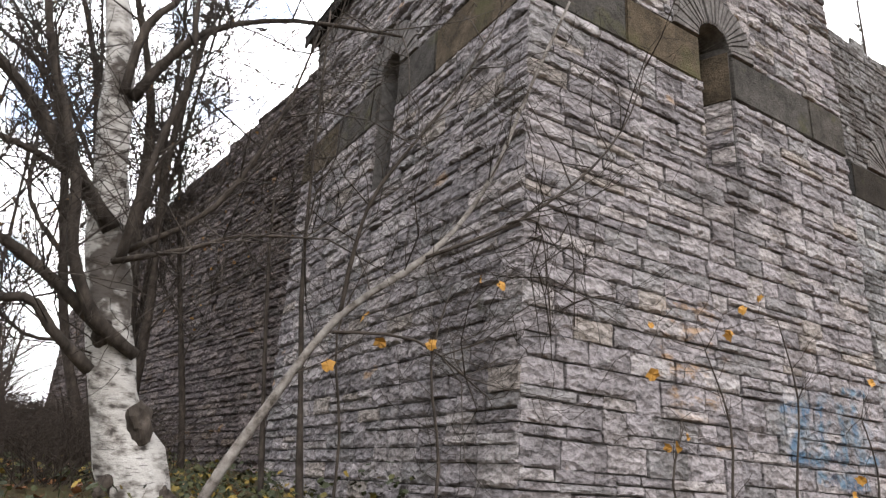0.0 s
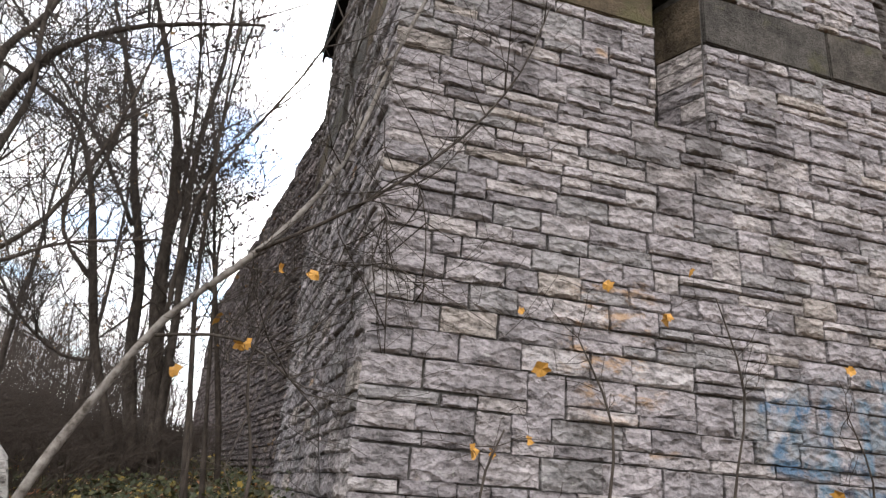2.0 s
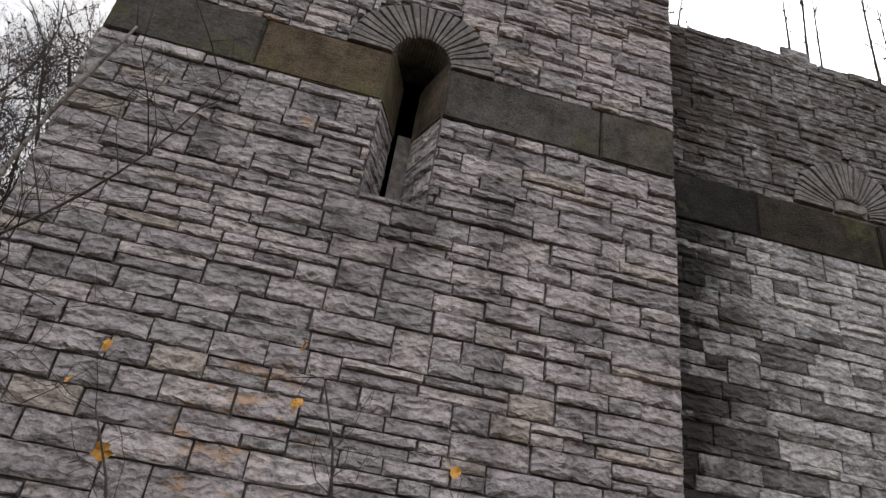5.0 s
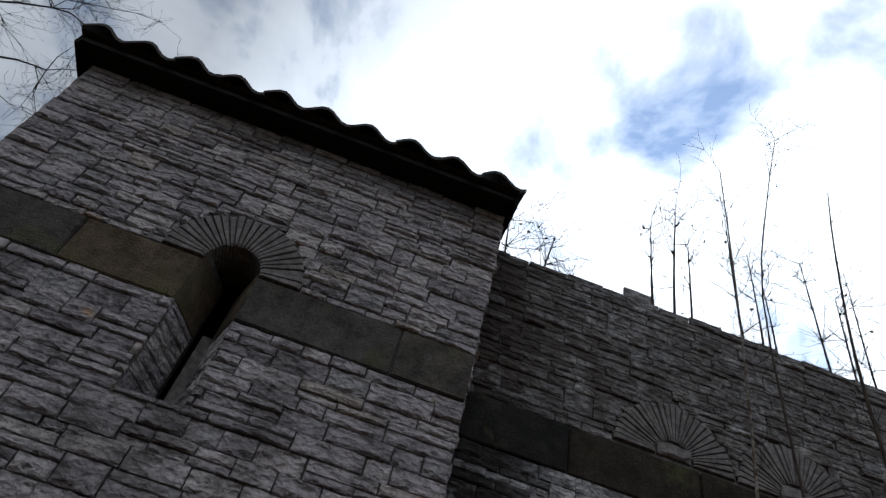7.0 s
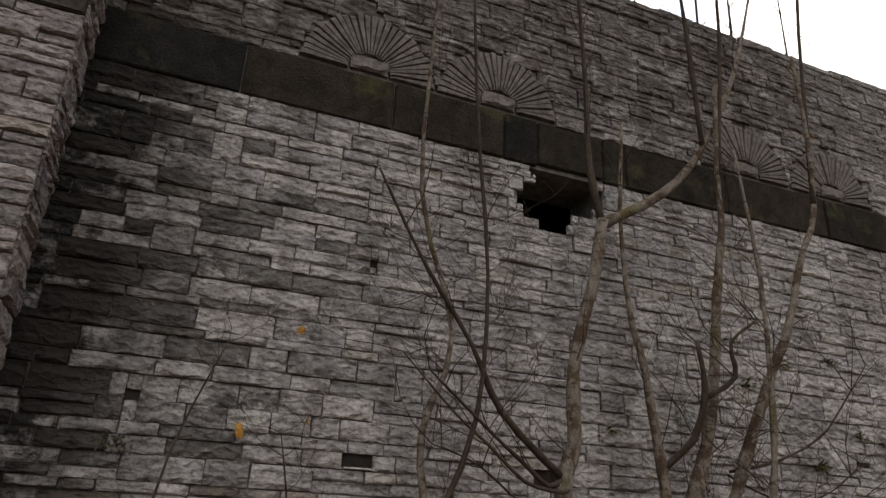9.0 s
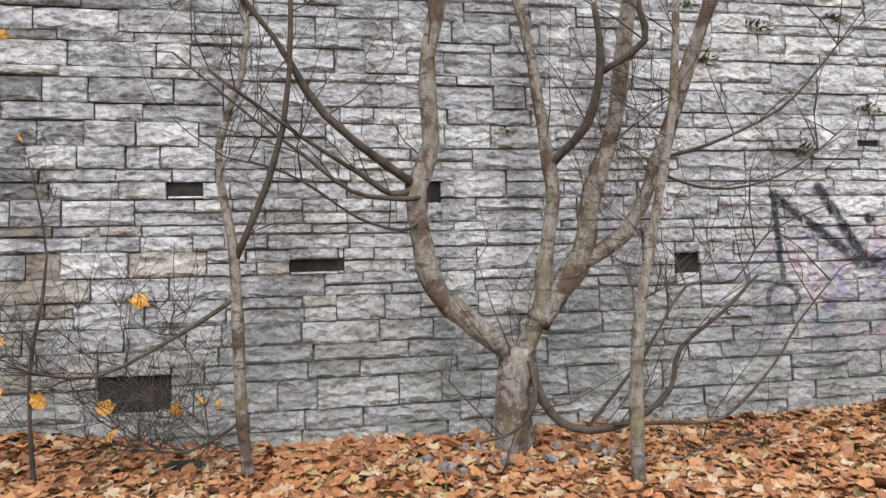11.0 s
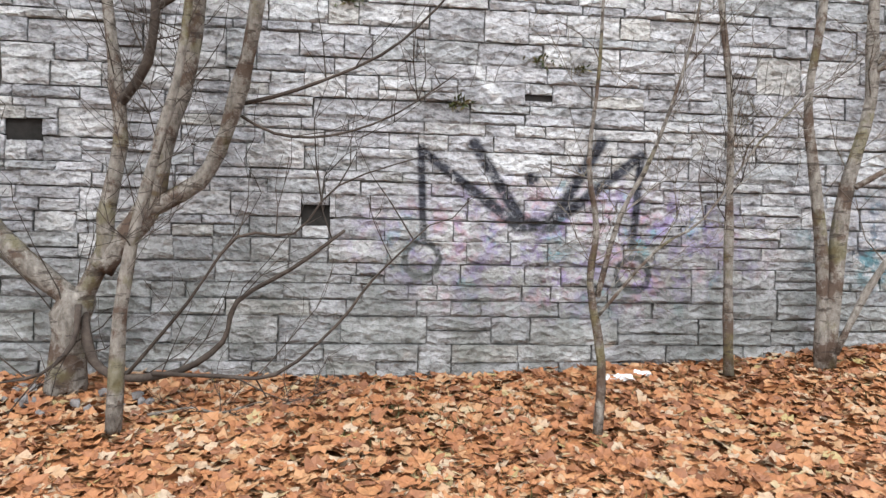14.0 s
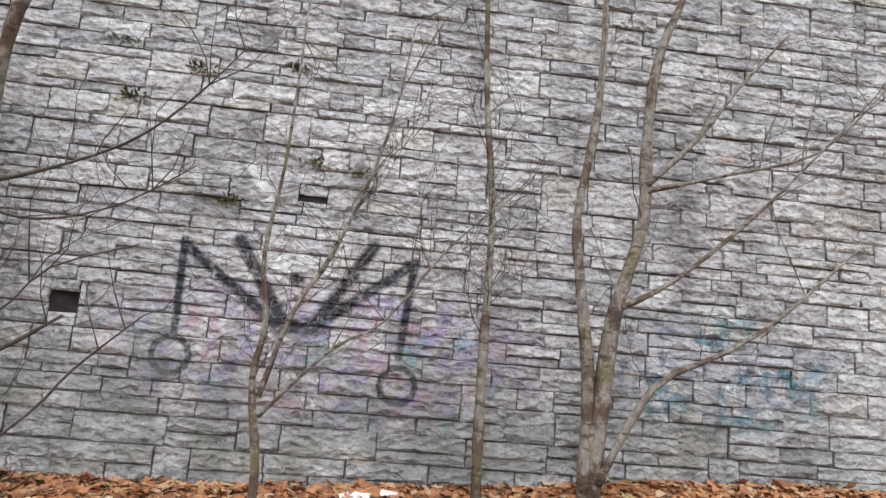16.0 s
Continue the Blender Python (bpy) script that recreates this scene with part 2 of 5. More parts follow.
    small.inputs["Scale"].default_value = 0.12
    n.link(wob.outputs["Color"], small.inputs[0])
    n.link(small.outputs[0], warp.inputs[1])
    n.link(warp.outputs[0], chip.inputs["Vector"])
    h = n.math("ADD", n.math("MULTIPLY", n.noise(18, 7, 0.66, loose((0.8, 0.8, 1.2))), 0.7), n.math("MULTIPLY", chip.outputs["Distance"], 0.9))
    n.bump(h, 1.0, 0.06 * relief)
    return n.colour(c, 0.93, 0.15)


def plain(name, stops, scale, bump=0.5, dist=0.01, rough=0.9, island=False, stretch=(1, 1, 1), spec=0.2):
    """Noise between a few colours, with fine relief; island adds a tone of its own to each piece."""
    n = Nodes(name)
    vec = n.position(stretch)
    c = n.ramp(n.noise(scale, 6, 0.65, vec), stops)
    big = n.noise(scale * 0.13, 3, 0.5, vec)
    c = n.mix(0.5, c, n.ramp(big, [(0.35, 0.6), (0.65, 1.2)]), "MULTIPLY")
    if island:
        c = n.mix(0.5, c, n.ramp(n.add("NewGeometry").outputs["Random Per Island"], [(0, 0.5), (1, 1.3)]), "MULTIPLY")
    n.bump(n.noise(scale * 2.2, 5, 0.65, vec), bump, dist)
    return n.colour(c, rough, spec)


PIER_TONE, WALL_TONE = (1.12, 1.12, 1.16), (1.28, 1.37, 1.41)
PIER_PIECE, PIER_REST = stone("pier_stone", False, PIER_TONE, "blue", 1.0, 0.85), stone("pier_stone_rest", True, PIER_TONE, "blue", 1.0, 0.85)
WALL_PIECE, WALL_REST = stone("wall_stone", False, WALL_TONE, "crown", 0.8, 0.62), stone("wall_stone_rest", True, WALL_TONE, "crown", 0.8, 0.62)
# same stone at a lower gain: the left-facing wing's weaker light is in its colour
WING_SHADED_REST = stone("wing_stone_shaded", True, (0.58, 0.53, 0.53))
MORTAR = plain("mortar", [(0.3, (0.05, 0.047, 0.045)), (0.7, (0.15, 0.142, 0.136))], 14)
def band_stone(name, brown, grey):
    """Dressed sandstone slabs, mossy or sooted, each with its own tone."""
    n = Nodes(name)
    c = n.mix(n.ramp(n.add("ObjectInfo").outputs["Random"], [(0.35, 0.0), (0.65, 1.0)]), brown, grey)
    c = n.mix(0.9, c, n.ramp(n.noise(4, 6, 0.7), [(0.3, 0.35), (0.5, 1.0), (0.7, 1.7)]), "MULTIPLY")
    c = n.mix(0.8, c, n.ramp(n.noise(40, 5, 0.7), [(0.3, 0.5), (0.7, 1.35)]), "MULTIPLY")
    c = n.mix(n.ramp(n.noise(2.4, 5, 0.6), [(0.55, 0.0), (0.68, 0.6)]), c, (0.10, 0.10, 0.045))
    n.bump(n.math("ADD", n.noise(45, 6, 0.7), n.noise(8, 4, 0.6)), 0.9, 0.03)
    return n.colour(c, 0.92, 0.15)


WALL_MORTAR = plain("weathered_mortar", [(0.3, (0.09, 0.087, 0.085)), (0.7, (0.24, 0.233, 0.226))], 14)
BAND = band_stone("band_stone", (0.098, 0.076, 0.052), (0.075, 0.069, 0.063))
BAND_BLACK = band_stone("blackened_band_stone", (0.036, 0.03, 0.024), (0.02, 0.019, 0.018))
VOUSSOIR = plain("voussoir_stone", [(0.3, (0.08, 0.072, 0.07)), (0.55, (0.17, 0.158, 0.153)), (0.75, (0.25, 0.235, 0.225))], 16, 0.7, 0.015, island=False)
# near-black for the shade inside hollows; the black plastic scrap wears it too
SHADE_AND_PLASTIC_BLACK = plain("shade_and_plastic_black", [(0.3, (0.012, 0.011, 0.010)), (0.7, (0.04, 0.036, 0.033))], 8)
TILE = plain("roof_tile", [(0.3, (0.016, 0.014, 0.013)), (0.7, (0.045, 0.037, 0.032))], 12, 0.5, 0.01, 0.7)
TIMBER = plain("eave_timber", [(0.3, (0.004, 0.0035, 0.003)), (0.7, (0.012, 0.010, 0.008))], 9, 0.4, 0.01, stretch=(1, 1, 6))
def maple_bark():
    n = Nodes("bark")
    c = n.ramp(n.noise(24, 6, 0.7, n.position((1, 1, 0.5))), [(0.3, (0.085, 0.072, 0.06)), (0.48, (0.19, 0.168, 0.145)), (0.7, (0.31, 0.285, 0.25))])
    c = n.mix(n.ramp(n.noise(5.0, 6, 0.7), [(0.5, 0.0), (0.57, 0.85)]), c, (0.075, 0.045, 0.03))
    c = n.mix(n.ramp(n.noise(3.2, 4, 0.65), [(0.55, 0.0), (0.64, 0.6)]), c, (0.13, 0.115, 0.05))
    c = n.mix(n.ramp(n.noise(11.0, 4, 0.65, n.position((0.6, 0.6, 2.2))), [(0.57, 0.0), (0.63, 0.75)]), c, (0.045, 0.034, 0.027))
    n.bump(n.math("ADD", n.noise(34, 6, 0.7, n.position((1, 1, 0.5))), n.noise(9, 4, 0.6)), 1.0, 0.025)
    return n.colour(c, 0.85, 0.2)


BARK = maple_bark()
BARK_DARK = plain("dark_bark", [(0.3, (0.022, 0.018, 0.015)), (0.5, (0.055, 0.045, 0.038)), (0.75, (0.11, 0.09, 0.075))], 18, 0.8, 0.012, stretch=(1, 1, 0.4))
TWIG = plain("twig_bark", [(0.3, (0.032, 0.024, 0.019)), (0.7, (0.085, 0.067, 0.055))], 20, 0.3, 0.004)


def leafy_soil():
    """Dark soil with a mat of rotting leaves where the maples stand."""
    n = Nodes("leafy_soil")
    c = n.ramp(n.noise(9, 6, 0.65), [(0.25, (0.03, 0.021, 0.013)), (0.45, (0.065, 0.042, 0.022)), (0.55, (0.05, 0.052, 0.022)), (0.66, (0.11, 0.06, 0.028)), (0.8, (0.16, 0.095, 0.045))])
    mat = n.ramp(n.noise(14, 6, 0.7), [(0.3, (0.12, 0.055, 0.028)), (0.5, (0.24, 0.115, 0.05)), (0.62, (0.20, 0.125, 0.06)), (0.75, (0.33, 0.18, 0.09))])
    sp = n.add("SeparateXYZ")
    n.link(n.add("NewGeometry").outputs["Position"], sp.inputs["Vector"])
    side = n.math("ADD", sp.outputs[0], n.math("MULTIPLY", n.noise(0.9, 4, 0.6), 4.0))
    front = n.math("ADD", sp.outputs[1], n.math("MULTIPLY", n.noise(0.7, 4, 0.6), 3.0))
    k = n.math("MULTIPLY", n.ramp(n.math("MULTIPLY", side, 0.05), [(0.46, 0.0), (0.56, 1.0)]), n.ramp(n.math("MULTIPLY_ADD", front, 0.1, 0.3), [(0.2, 0.0), (0.45, 1.0)]))
    c = n.mix(k, c, mat)
    n.bump(n.noise(20, 5, 0.65), 0.9, 0.03)
    return n.colour(c, 0.92, 0.15)


SOIL = leafy_soil()


def birch_bark():
    n = Nodes("birch_bark")
    v = n.position((1, 1, 1.9))
    c = n.ramp(n.noise(9, 5, 0.6, v), [(0.34, (0.07, 0.06, 0.055)), (0.43, (0.30, 0.28, 0.26)), (0.53, (0.52, 0.50, 0.48)), (0.8, (0.60, 0.585, 0.56))])
    c = n.mix(n.ramp(n.noise(2.2, 4, 0.6), [(0.57, 0.0), (0.61, 0.9)]), c, (0.07, 0.057, 0.048))
    lent = n.noise(30, 2, 0.5, n.position((0.35, 0.35, 3.0)))
    c = n.mix(n.ramp(lent, [(0.62, 0.0), (0.68, 0.7)]), c, (0.05, 0.042, 0.038))
    n.bump(n.noise(14, 6, 0.7, v), 0.8, 0.02)
    return n.colour(c, 0.75, 0.3)


BIRCH = birch_bark()
PALE = plain("young_birch_bark", [(0.36, (0.07, 0.06, 0.05)), (0.48, (0.19, 0.17, 0.155)), (0.7, (0.34, 0.32, 0.30))], 14, 0.5, 0.006)


def leaf_mat(name, stops):
    n = Nodes(name)
    c = n.ramp(n.add("NewGeometry").outputs["Random Per Island"], stops)
    c = n.mix(0.5, c, n.ramp(n.noise(45, 3, 0.6), [(0.3, 0.6), (0.7, 1.25)]), "MULTIPLY")
    n.bump(n.noise(60, 2, 0.5), 0.3, 0.004)
    return n.colour(c, 0.6, 0.35)


LEAF = leaf_mat("maple_leaf", [(0.0, (0.15, 0.062, 0.03)), (0.2, (0.22, 0.09, 0.038)), (0.45, (0.295, 0.125, 0.05)), (0.65, (0.32, 0.153, 0.064)), (0.82, (0.33, 0.20, 0.105)), (0.95, (0.35, 0.265, 0.185)), (1.0, (0.29, 0.22, 0.085))])
LEAF_YELLOW = leaf_mat("yellow_leaf", [(0.0, (0.45, 0.19, 0.03)), (0.5, (0.50, 0.27, 0.05)), (1.0, (0.33, 0.11, 0.03))])
GRASS = leaf_mat("grass_blade", [(0.0, (0.035, 0.045, 0.015)), (0.5, (0.06, 0.07, 0.022)), (1.0, (0.15, 0.115, 0.055))])
DRY = leaf_mat("dry_leaf", [(0.0, (0.09, 0.05, 0.025)), (0.6, (0.18, 0.095, 0.04)), (1.0, (0.35, 0.20, 0.06))])
WEED = leaf_mat("green_weed", [(0.0, (0.018, 0.024, 0.009)), (0.55, (0.036, 0.044, 0.014)), (0.82, (0.07, 0.07, 0.02)), (0.9, (0.2, 0.14, 0.025)), (1.0, (0.27, 0.19, 0.035))])
PLASTIC = plain("white_plastic", [(0.3, (0.55, 0.56, 0.58)), (0.7, (0.8, 0.8, 0.82))], 8, 0.3, 0.01, 0.45)


# ---- building helpers ----
def mesh_of(name, verts, faces, material, smooth=False):
    me = bpy.data.meshes.new(name)
    me.from_pydata([tuple(v) for v in verts], [], faces)
    me.materials.append(material)
    if smooth:
        me.polygons.foreach_set("use_smooth", [True] * len(me.polygons))
    me.update()
    return me


def part(name, me, parent=None, label=""):
    ob = new(name, me)
    ob.parent = parent
    if label:
        ob["label"] = label
    return ob


def empty(name, x, y, z):
    ob = new(name)
    ob.location = (x, y, z)
    return ob


def box(x0, x1, y0, y1, z0, z1):
    v = [(x, y, z) for x in (x0, x1) for y in (y0, y1) for z in (z0, z1)]
    f = [(0, 1, 3, 2), (4, 6, 7, 5), (0, 4, 5, 1), (2, 3, 7, 6), (0, 2, 6, 4), (1, 5, 7, 3)]
    return v, f


def joined(pieces):
    verts, faces = [], []
    for v, f in pieces:
        k = len(verts)
        verts += v
        faces += [tuple(i + k for i in q) for q in f]
    return verts, faces


rng = random.Random(7)
NX, NZ = 8, 5


def stone_template(seed):
    """A unit stone: x and z from -0.5 to 0.5, its broken face towards -y, bellied so that the underside falls back steeply."""
    r = random.Random(seed)
    xs, zs = [-0.5, -0.45, -0.27, -0.09, 0.09, 0.27, 0.45, 0.5], [-0.5, -0.33, -0.08, 0.22, 0.5]
    flat = r.random() < 0.2
    rough = r.uniform(0.008, 0.015) if flat else r.uniform(0.02, 0.05)
    off = Vector((r.uniform(0, 90), r.uniform(0, 90), 0))
    belly = (0, 1.0, 0.8, 0.42, 0)
    verts = []
    for j, z in enumerate(zs):
        for i, x in enumerate(xs):
            if i in (0, NX - 1) or j in (0, NZ - 1):
                verts.append((x * r.uniform(0.975, 1.0), r.uniform(-0.012, 0.006), z * r.uniform(0.89, 1.03)))
            else:
                k = noise.noise(off + Vector((x * 4.5, z * 2.2, 0)))
                y = -rough * max(belly[j] * (0.75 + 0.75 * k) + r.uniform(-0.16, 0.16), 0.02)
                if i in (1, NX - 2):
                    y *= 0.7
                verts.append((x + r.uniform(-0.045, 0.045), y, z + r.uniform(-0.08, 0.08)))
    faces = []
    for j in range(NZ - 1):
        for i in range(NX - 1):
            a = j * NX + i
            q = (a, a + 1, a + NX + 1, a + NX)
            if r.random() < 0.5:
                faces += [(q[0], q[1], q[2]), (q[0], q[2], q[3])]
            else:
                faces += [(q[0], q[1], q[3]), (q[1], q[2], q[3])]
    k = len(verts)
    verts += [(-0.49, 0.06, -0.48), (0.49, 0.06, -0.48), (0.49, 0.06, 0.48), (-0.49, 0.06, 0.48)]
    last = (NZ - 1) * NX
    faces.append(tuple([k, k + 1] + list(range(NX - 1, -1, -1))))
    faces.append(tuple([k + 1, k + 2] + [j * NX + NX - 1 for j in range(NZ - 1, -1, -1)]))
    faces.append(tuple([k + 2, k + 3] + list(range(last, last + NX))))
    faces.append(tuple([k + 3, k] + [j * NX for j in range(NZ)]))
    return verts, faces


TEMPLATES = [stone_template(100 + i) for i in range(48)]


def courses(width, z0, z1, r, heights=(0.085, 0.12, 0.145, 0.16, 0.175, 0.195), longest=0.56, split=0.2, jump=0.09):
    """Broken coursed rubble: long uneven courses, short stretches of two thin rows, and jumpers that rise through two courses."""
    def row(x, end, a, b):
        while x < end - 0.01:
            w = min(r.uniform(0.2, longest), end - x)
            if end - x - w < 0.16:
                w = end - x
            out.append((x, x + w, a, b))
            x += w

    out, z = [], z0
    while z < z1 - 0.03:
        h, above = min(r.choice(heights), z1 - z), r.choice(heights)
        if z1 - z - h < 0.06:
            h = z1 - z
        room = h < 0.15 and z + h + above < z1 - 0.25
        jumpers, x = [], 0.0
        while x < width - 0.01:
            roll = r.random()
            if room and roll < jump and width - x > 0.6:
                w = r.uniform(0.2, 0.42)
                out.append((x, x + w, z, z + h + above))
                jumpers.append((x, x + w))
                x += w
                continue
            thin = h > 0.13 and roll > 1 - split
            seg = min(r.uniform(0.4, 1.3) if thin else r.uniform(0.2, longest), width - x)
            if width - x - seg < 0.2:
                seg = width - x
            if thin:
                k = z + h * r.choice((0.42, 0.5, 0.56))
                row(x, x + seg, z, k)
                row(x, x + seg, k, z + h)
            else:
                out.append((x, x + seg, z, z + h))
            x += seg
        z += h
        if jumpers:
            x = 0.0
            for a, b in jumpers + [(width, width)]:
                row(x, a, z, z + above)
                x = b
            z += above
    return out


def cut(rects, x0, x1, z0, z1):
    """Takes a rectangular opening out of a list of stones."""
    out = []
    for a, b, c, d in rects:
        if b <= x0 or a >= x1 or d <= z0 or c >= z1:
            out.append((a, b, c, d))
            continue
        if x0 - a > 0.025:
            out.append((a, x0, c, d))
        if b - x1 > 0.025:
            out.append((x1, b, c, d))
        a, b = max(a, x0), min(b, x1)
        if z0 - c > 0.02:
            out.append((a, b, c, z0))
        if d - z1 > 0.02:
            out.append((a, b, z1, d))
    return out


def cut_round(rects, x, z, radius):
    """Takes a half disc above z out of a list of stones."""
    out = []
    for a, b, c, d in rects:
        mid = (c + d) / 2 - z
        if mid <= 0 or mid >= radius:
            out.append((a, b, c, d))
        else:
            half = math.sqrt(radius * radius - mid * mid)
            out += cut([(a, b, c, d)], x - half, x + half, c - 1, d + 1)
    return out


def lay(parent, rects, matrix, piece_mat, rest_mat, near, proud=0.03, joint=0.007, belly=1.0):
    """Lays stones on a wall whose frame is matrix (x along, z up, -y out). Those of the stretch 'near' are parts, the rest one mesh."""
    meshes = [mesh_of("stone", v, f, piece_mat) for v, f in TEMPLATES]
    rest, count = [], 0
    for a, b, c, d in rects:
        k = rng.randrange(len(TEMPLATES))
        cx, cz, w, h = (a + b) / 2 + rng.uniform(-0.003, 0.003), (c + d) / 2 + rng.uniform(-0.004, 0.004), b - a - joint * rng.uniform(0.4, 1.7), d - c - joint * rng.uniform(0.2, 1.5)
        dy = -proud + rng.uniform(-0.012, 0.012)
        if count < 300 and near(cx, cz):
            ob = part("stone", meshes[k], parent)
            ob.matrix_local = matrix @ Matrix.Translation((cx, dy, cz)) @ Matrix.Diagonal((w, belly, h, 1))
            count += 1
        else:
            v, f = TEMPLATES[k]
            rest.append(([matrix @ Vector((cx + x * w, dy + y * belly, cz + z * h)) for x, y, z in v], f))
    v, f = joined(rest)
    ob = part("stonework", mesh_of("stonework", v, f, rest_mat), parent)
    ob["kind"] = "stuff"


def slabs(parent, x0, x1, z0, z1, matrix, cuts, proud=0.035, material=BAND):
    """A band course of long dressed slabs."""
    r = random.Random(int(x0 * 10 + 3))
    x = x0
    while x < x1 - 0.05:
        w = min(r.uniform(1.1, 1.5), x1 - x)
        if x1 - x - w < 0.5:
            w = x1 - x
        for a, b, c, d in [q for q in _split([(x, x + w, z0, z1)], cuts)]:
            bm = bmesh.new()
            bmesh.ops.create_cube(bm, size=1.0)
            bmesh.ops.scale(bm, vec=(b - a - 0.012, 0.10, d - c - 0.012), verts=bm.verts)
            bmesh.ops.bevel(bm, geom=list(bm.edges), offset=0.012, segments=2, affect="EDGES")
            for vv in bm.verts:
                vv.co += Vector((r.uniform(-1, 1), r.uniform(-1, 1), r.uniform(-1, 1))) * 0.003
            me = bpy.data.meshes.new("slab")
            bm.to_mesh(me)
            bm.free()
            me.materials.append(material)
            ob = part("slab", me, parent, "mossy brown dressed stone slab")
            ob.matrix_local = matrix @ Matrix.Translation(((a + b) / 2, 0.05 - proud + r.uniform(-0.006, 0.006), (c + d) / 2))
        x += w


def _split(rects, cuts):
    for q in cuts:
        rects = cut(rects, *q)
    return rects


def fan(parent, x, z, r0, r1, count, matrix, depth=0.12, proud=0.045):
    """A half round of thin wedge-shaped arch stones."""
    for i in range(count):
        a0, a1 = math.pi * i / count + 0.012, math.pi * (i + 1) / count - 0.012
        k = rng.uniform(0.97, 1.03)
        pts = [(r0 * math.cos(a0), r0 * math.sin(a0)), (r1 * k * math.cos(a0), r1 * k * math.sin(a0)), (r1 * k * math.cos(a1), r1 * k * math.sin(a1)), (r0 * math.cos(a1), r0 * math.sin(a1))]
        f = -proud + rng.uniform(-0.012, 0.01)
        cxm, czm = sum(p[0] for p in pts) / 4, sum(p[1] for p in pts) / 4
        inner = [(cxm + (p[0] - cxm) * 0.86, czm + (p[1] - czm) * 0.86) for p in pts]
        v = [(px, f, pz) for px, pz in inner] + [(px, f + 0.014, pz) for px, pz in pts] + [(px, depth, pz) for px, pz in pts]
        fc = [(0, 1, 2, 3)] + [(j, j + 4, (j + 1) % 4 + 4, (j + 1) % 4) for j in range(4)] + [(j + 4, j + 8, (j + 1) % 4 + 8, (j + 1) % 4 + 4) for j in range(4)] + [(11, 10, 9, 8)]
        ob = part("voussoir", mesh_of("voussoir", v, fc, VOUSSOIR), parent)
        ob.matrix_local = matrix @ Matrix.Translation((x, 0, z))


# ---- the ground ----
def smooth(a, b, x):
    k = min(max((x - a) / (b - a), 0.0), 1.0)
    return k * k * (3 - 2 * k)


def height(x, y):
    """The bank: low on the path, rising to the foot of the masonry and away behind it."""
    path = 0.1 + 0.42 * smooth(2, 6.5, x) - 0.22 * smooth(8.5, 11.5, x)
    foot = 1.25 - 0.35 * smooth(7.0, 10.5, x) + 0.25 * smooth(14.5, 19, x)
    k = (y + 0.8) / 5.1
    z = path + (foot - path) * (min(max(k, -0.6), 1.0) if k < 1 else 1.0)
    if y > 4.3:
        z += (y - 4.3) * 0.06 if y < 40 else 2.142
    if y < -3.9:
        z += (y + 3.9) * 0.02
    return z + 0.05 * noise.noise(Vector((x * 0.8, y * 0.8, 0))) + 0.02 * noise.noise(Vector((x * 3, y * 3, 5)))


def ground_sheet():
    xs = [-3000, -800, -200, -80, -40, -25, -18] + [-14 + 0.35 * i for i in range(107)] + [26, 34, 50, 90, 250, 900, 3000]
    ys = [-3000, -800, -200, -80, -40, -22, -12] + [-8 + 0.35 * i for i in range(75)] + [20, 24, 30, 40, 60, 100, 300, 900, 3000]
    verts = [(x, y, height(x, y)) for y in ys for x in xs]
    w = len(xs)
    faces = [(j * w + i, j * w + i + 1, (j + 1) * w + i + 1, (j + 1) * w + i) for j in range(len(ys) - 1) for i in range(w - 1)]
    ob = part("ground", mesh_of("ground", verts, faces, SOIL, True))
    tagged(ob, "bank of dark soil under fallen autumn leaves", "ground", kind="structure")


ground_sheet()

# ---- the masonry ----
PX0, PX1, PY, PBACK = 2.83, 7.42, 3.83, 8.8
WY, TOP = 4.33, 8.0
BAND0, BAND1 = 5.45, 5.96
FOOT = 0.3
FRONT = Matrix.Translation((0, PY, 0))
LEFT = Matrix.Translation((PX0, 0, 0)) @ Matrix.Rotation(radians(-90), 4, "Z")
WALL = Matrix.Translation((0, WY, 0))
WIN = (4.93, 5.42)            # slit niche of the pier's front
WZ0, WZ1 = 4.58, 5.99
HIGH, MIDDLE, LOW = (0.07, 0.09, 0.11, 0.125, 0.14, 0.165), (0.07, 0.085, 0.10, 0.115, 0.13, 0.15, 0.17), (0.09, 0.115, 0.13, 0.15, 0.17, 0.2)


def core(name, pieces, label, material=MORTAR):
    v, f = joined(pieces)
    return tagged(part(name, mesh_of(name, v, f, material)), label, "wall", kind="structure")


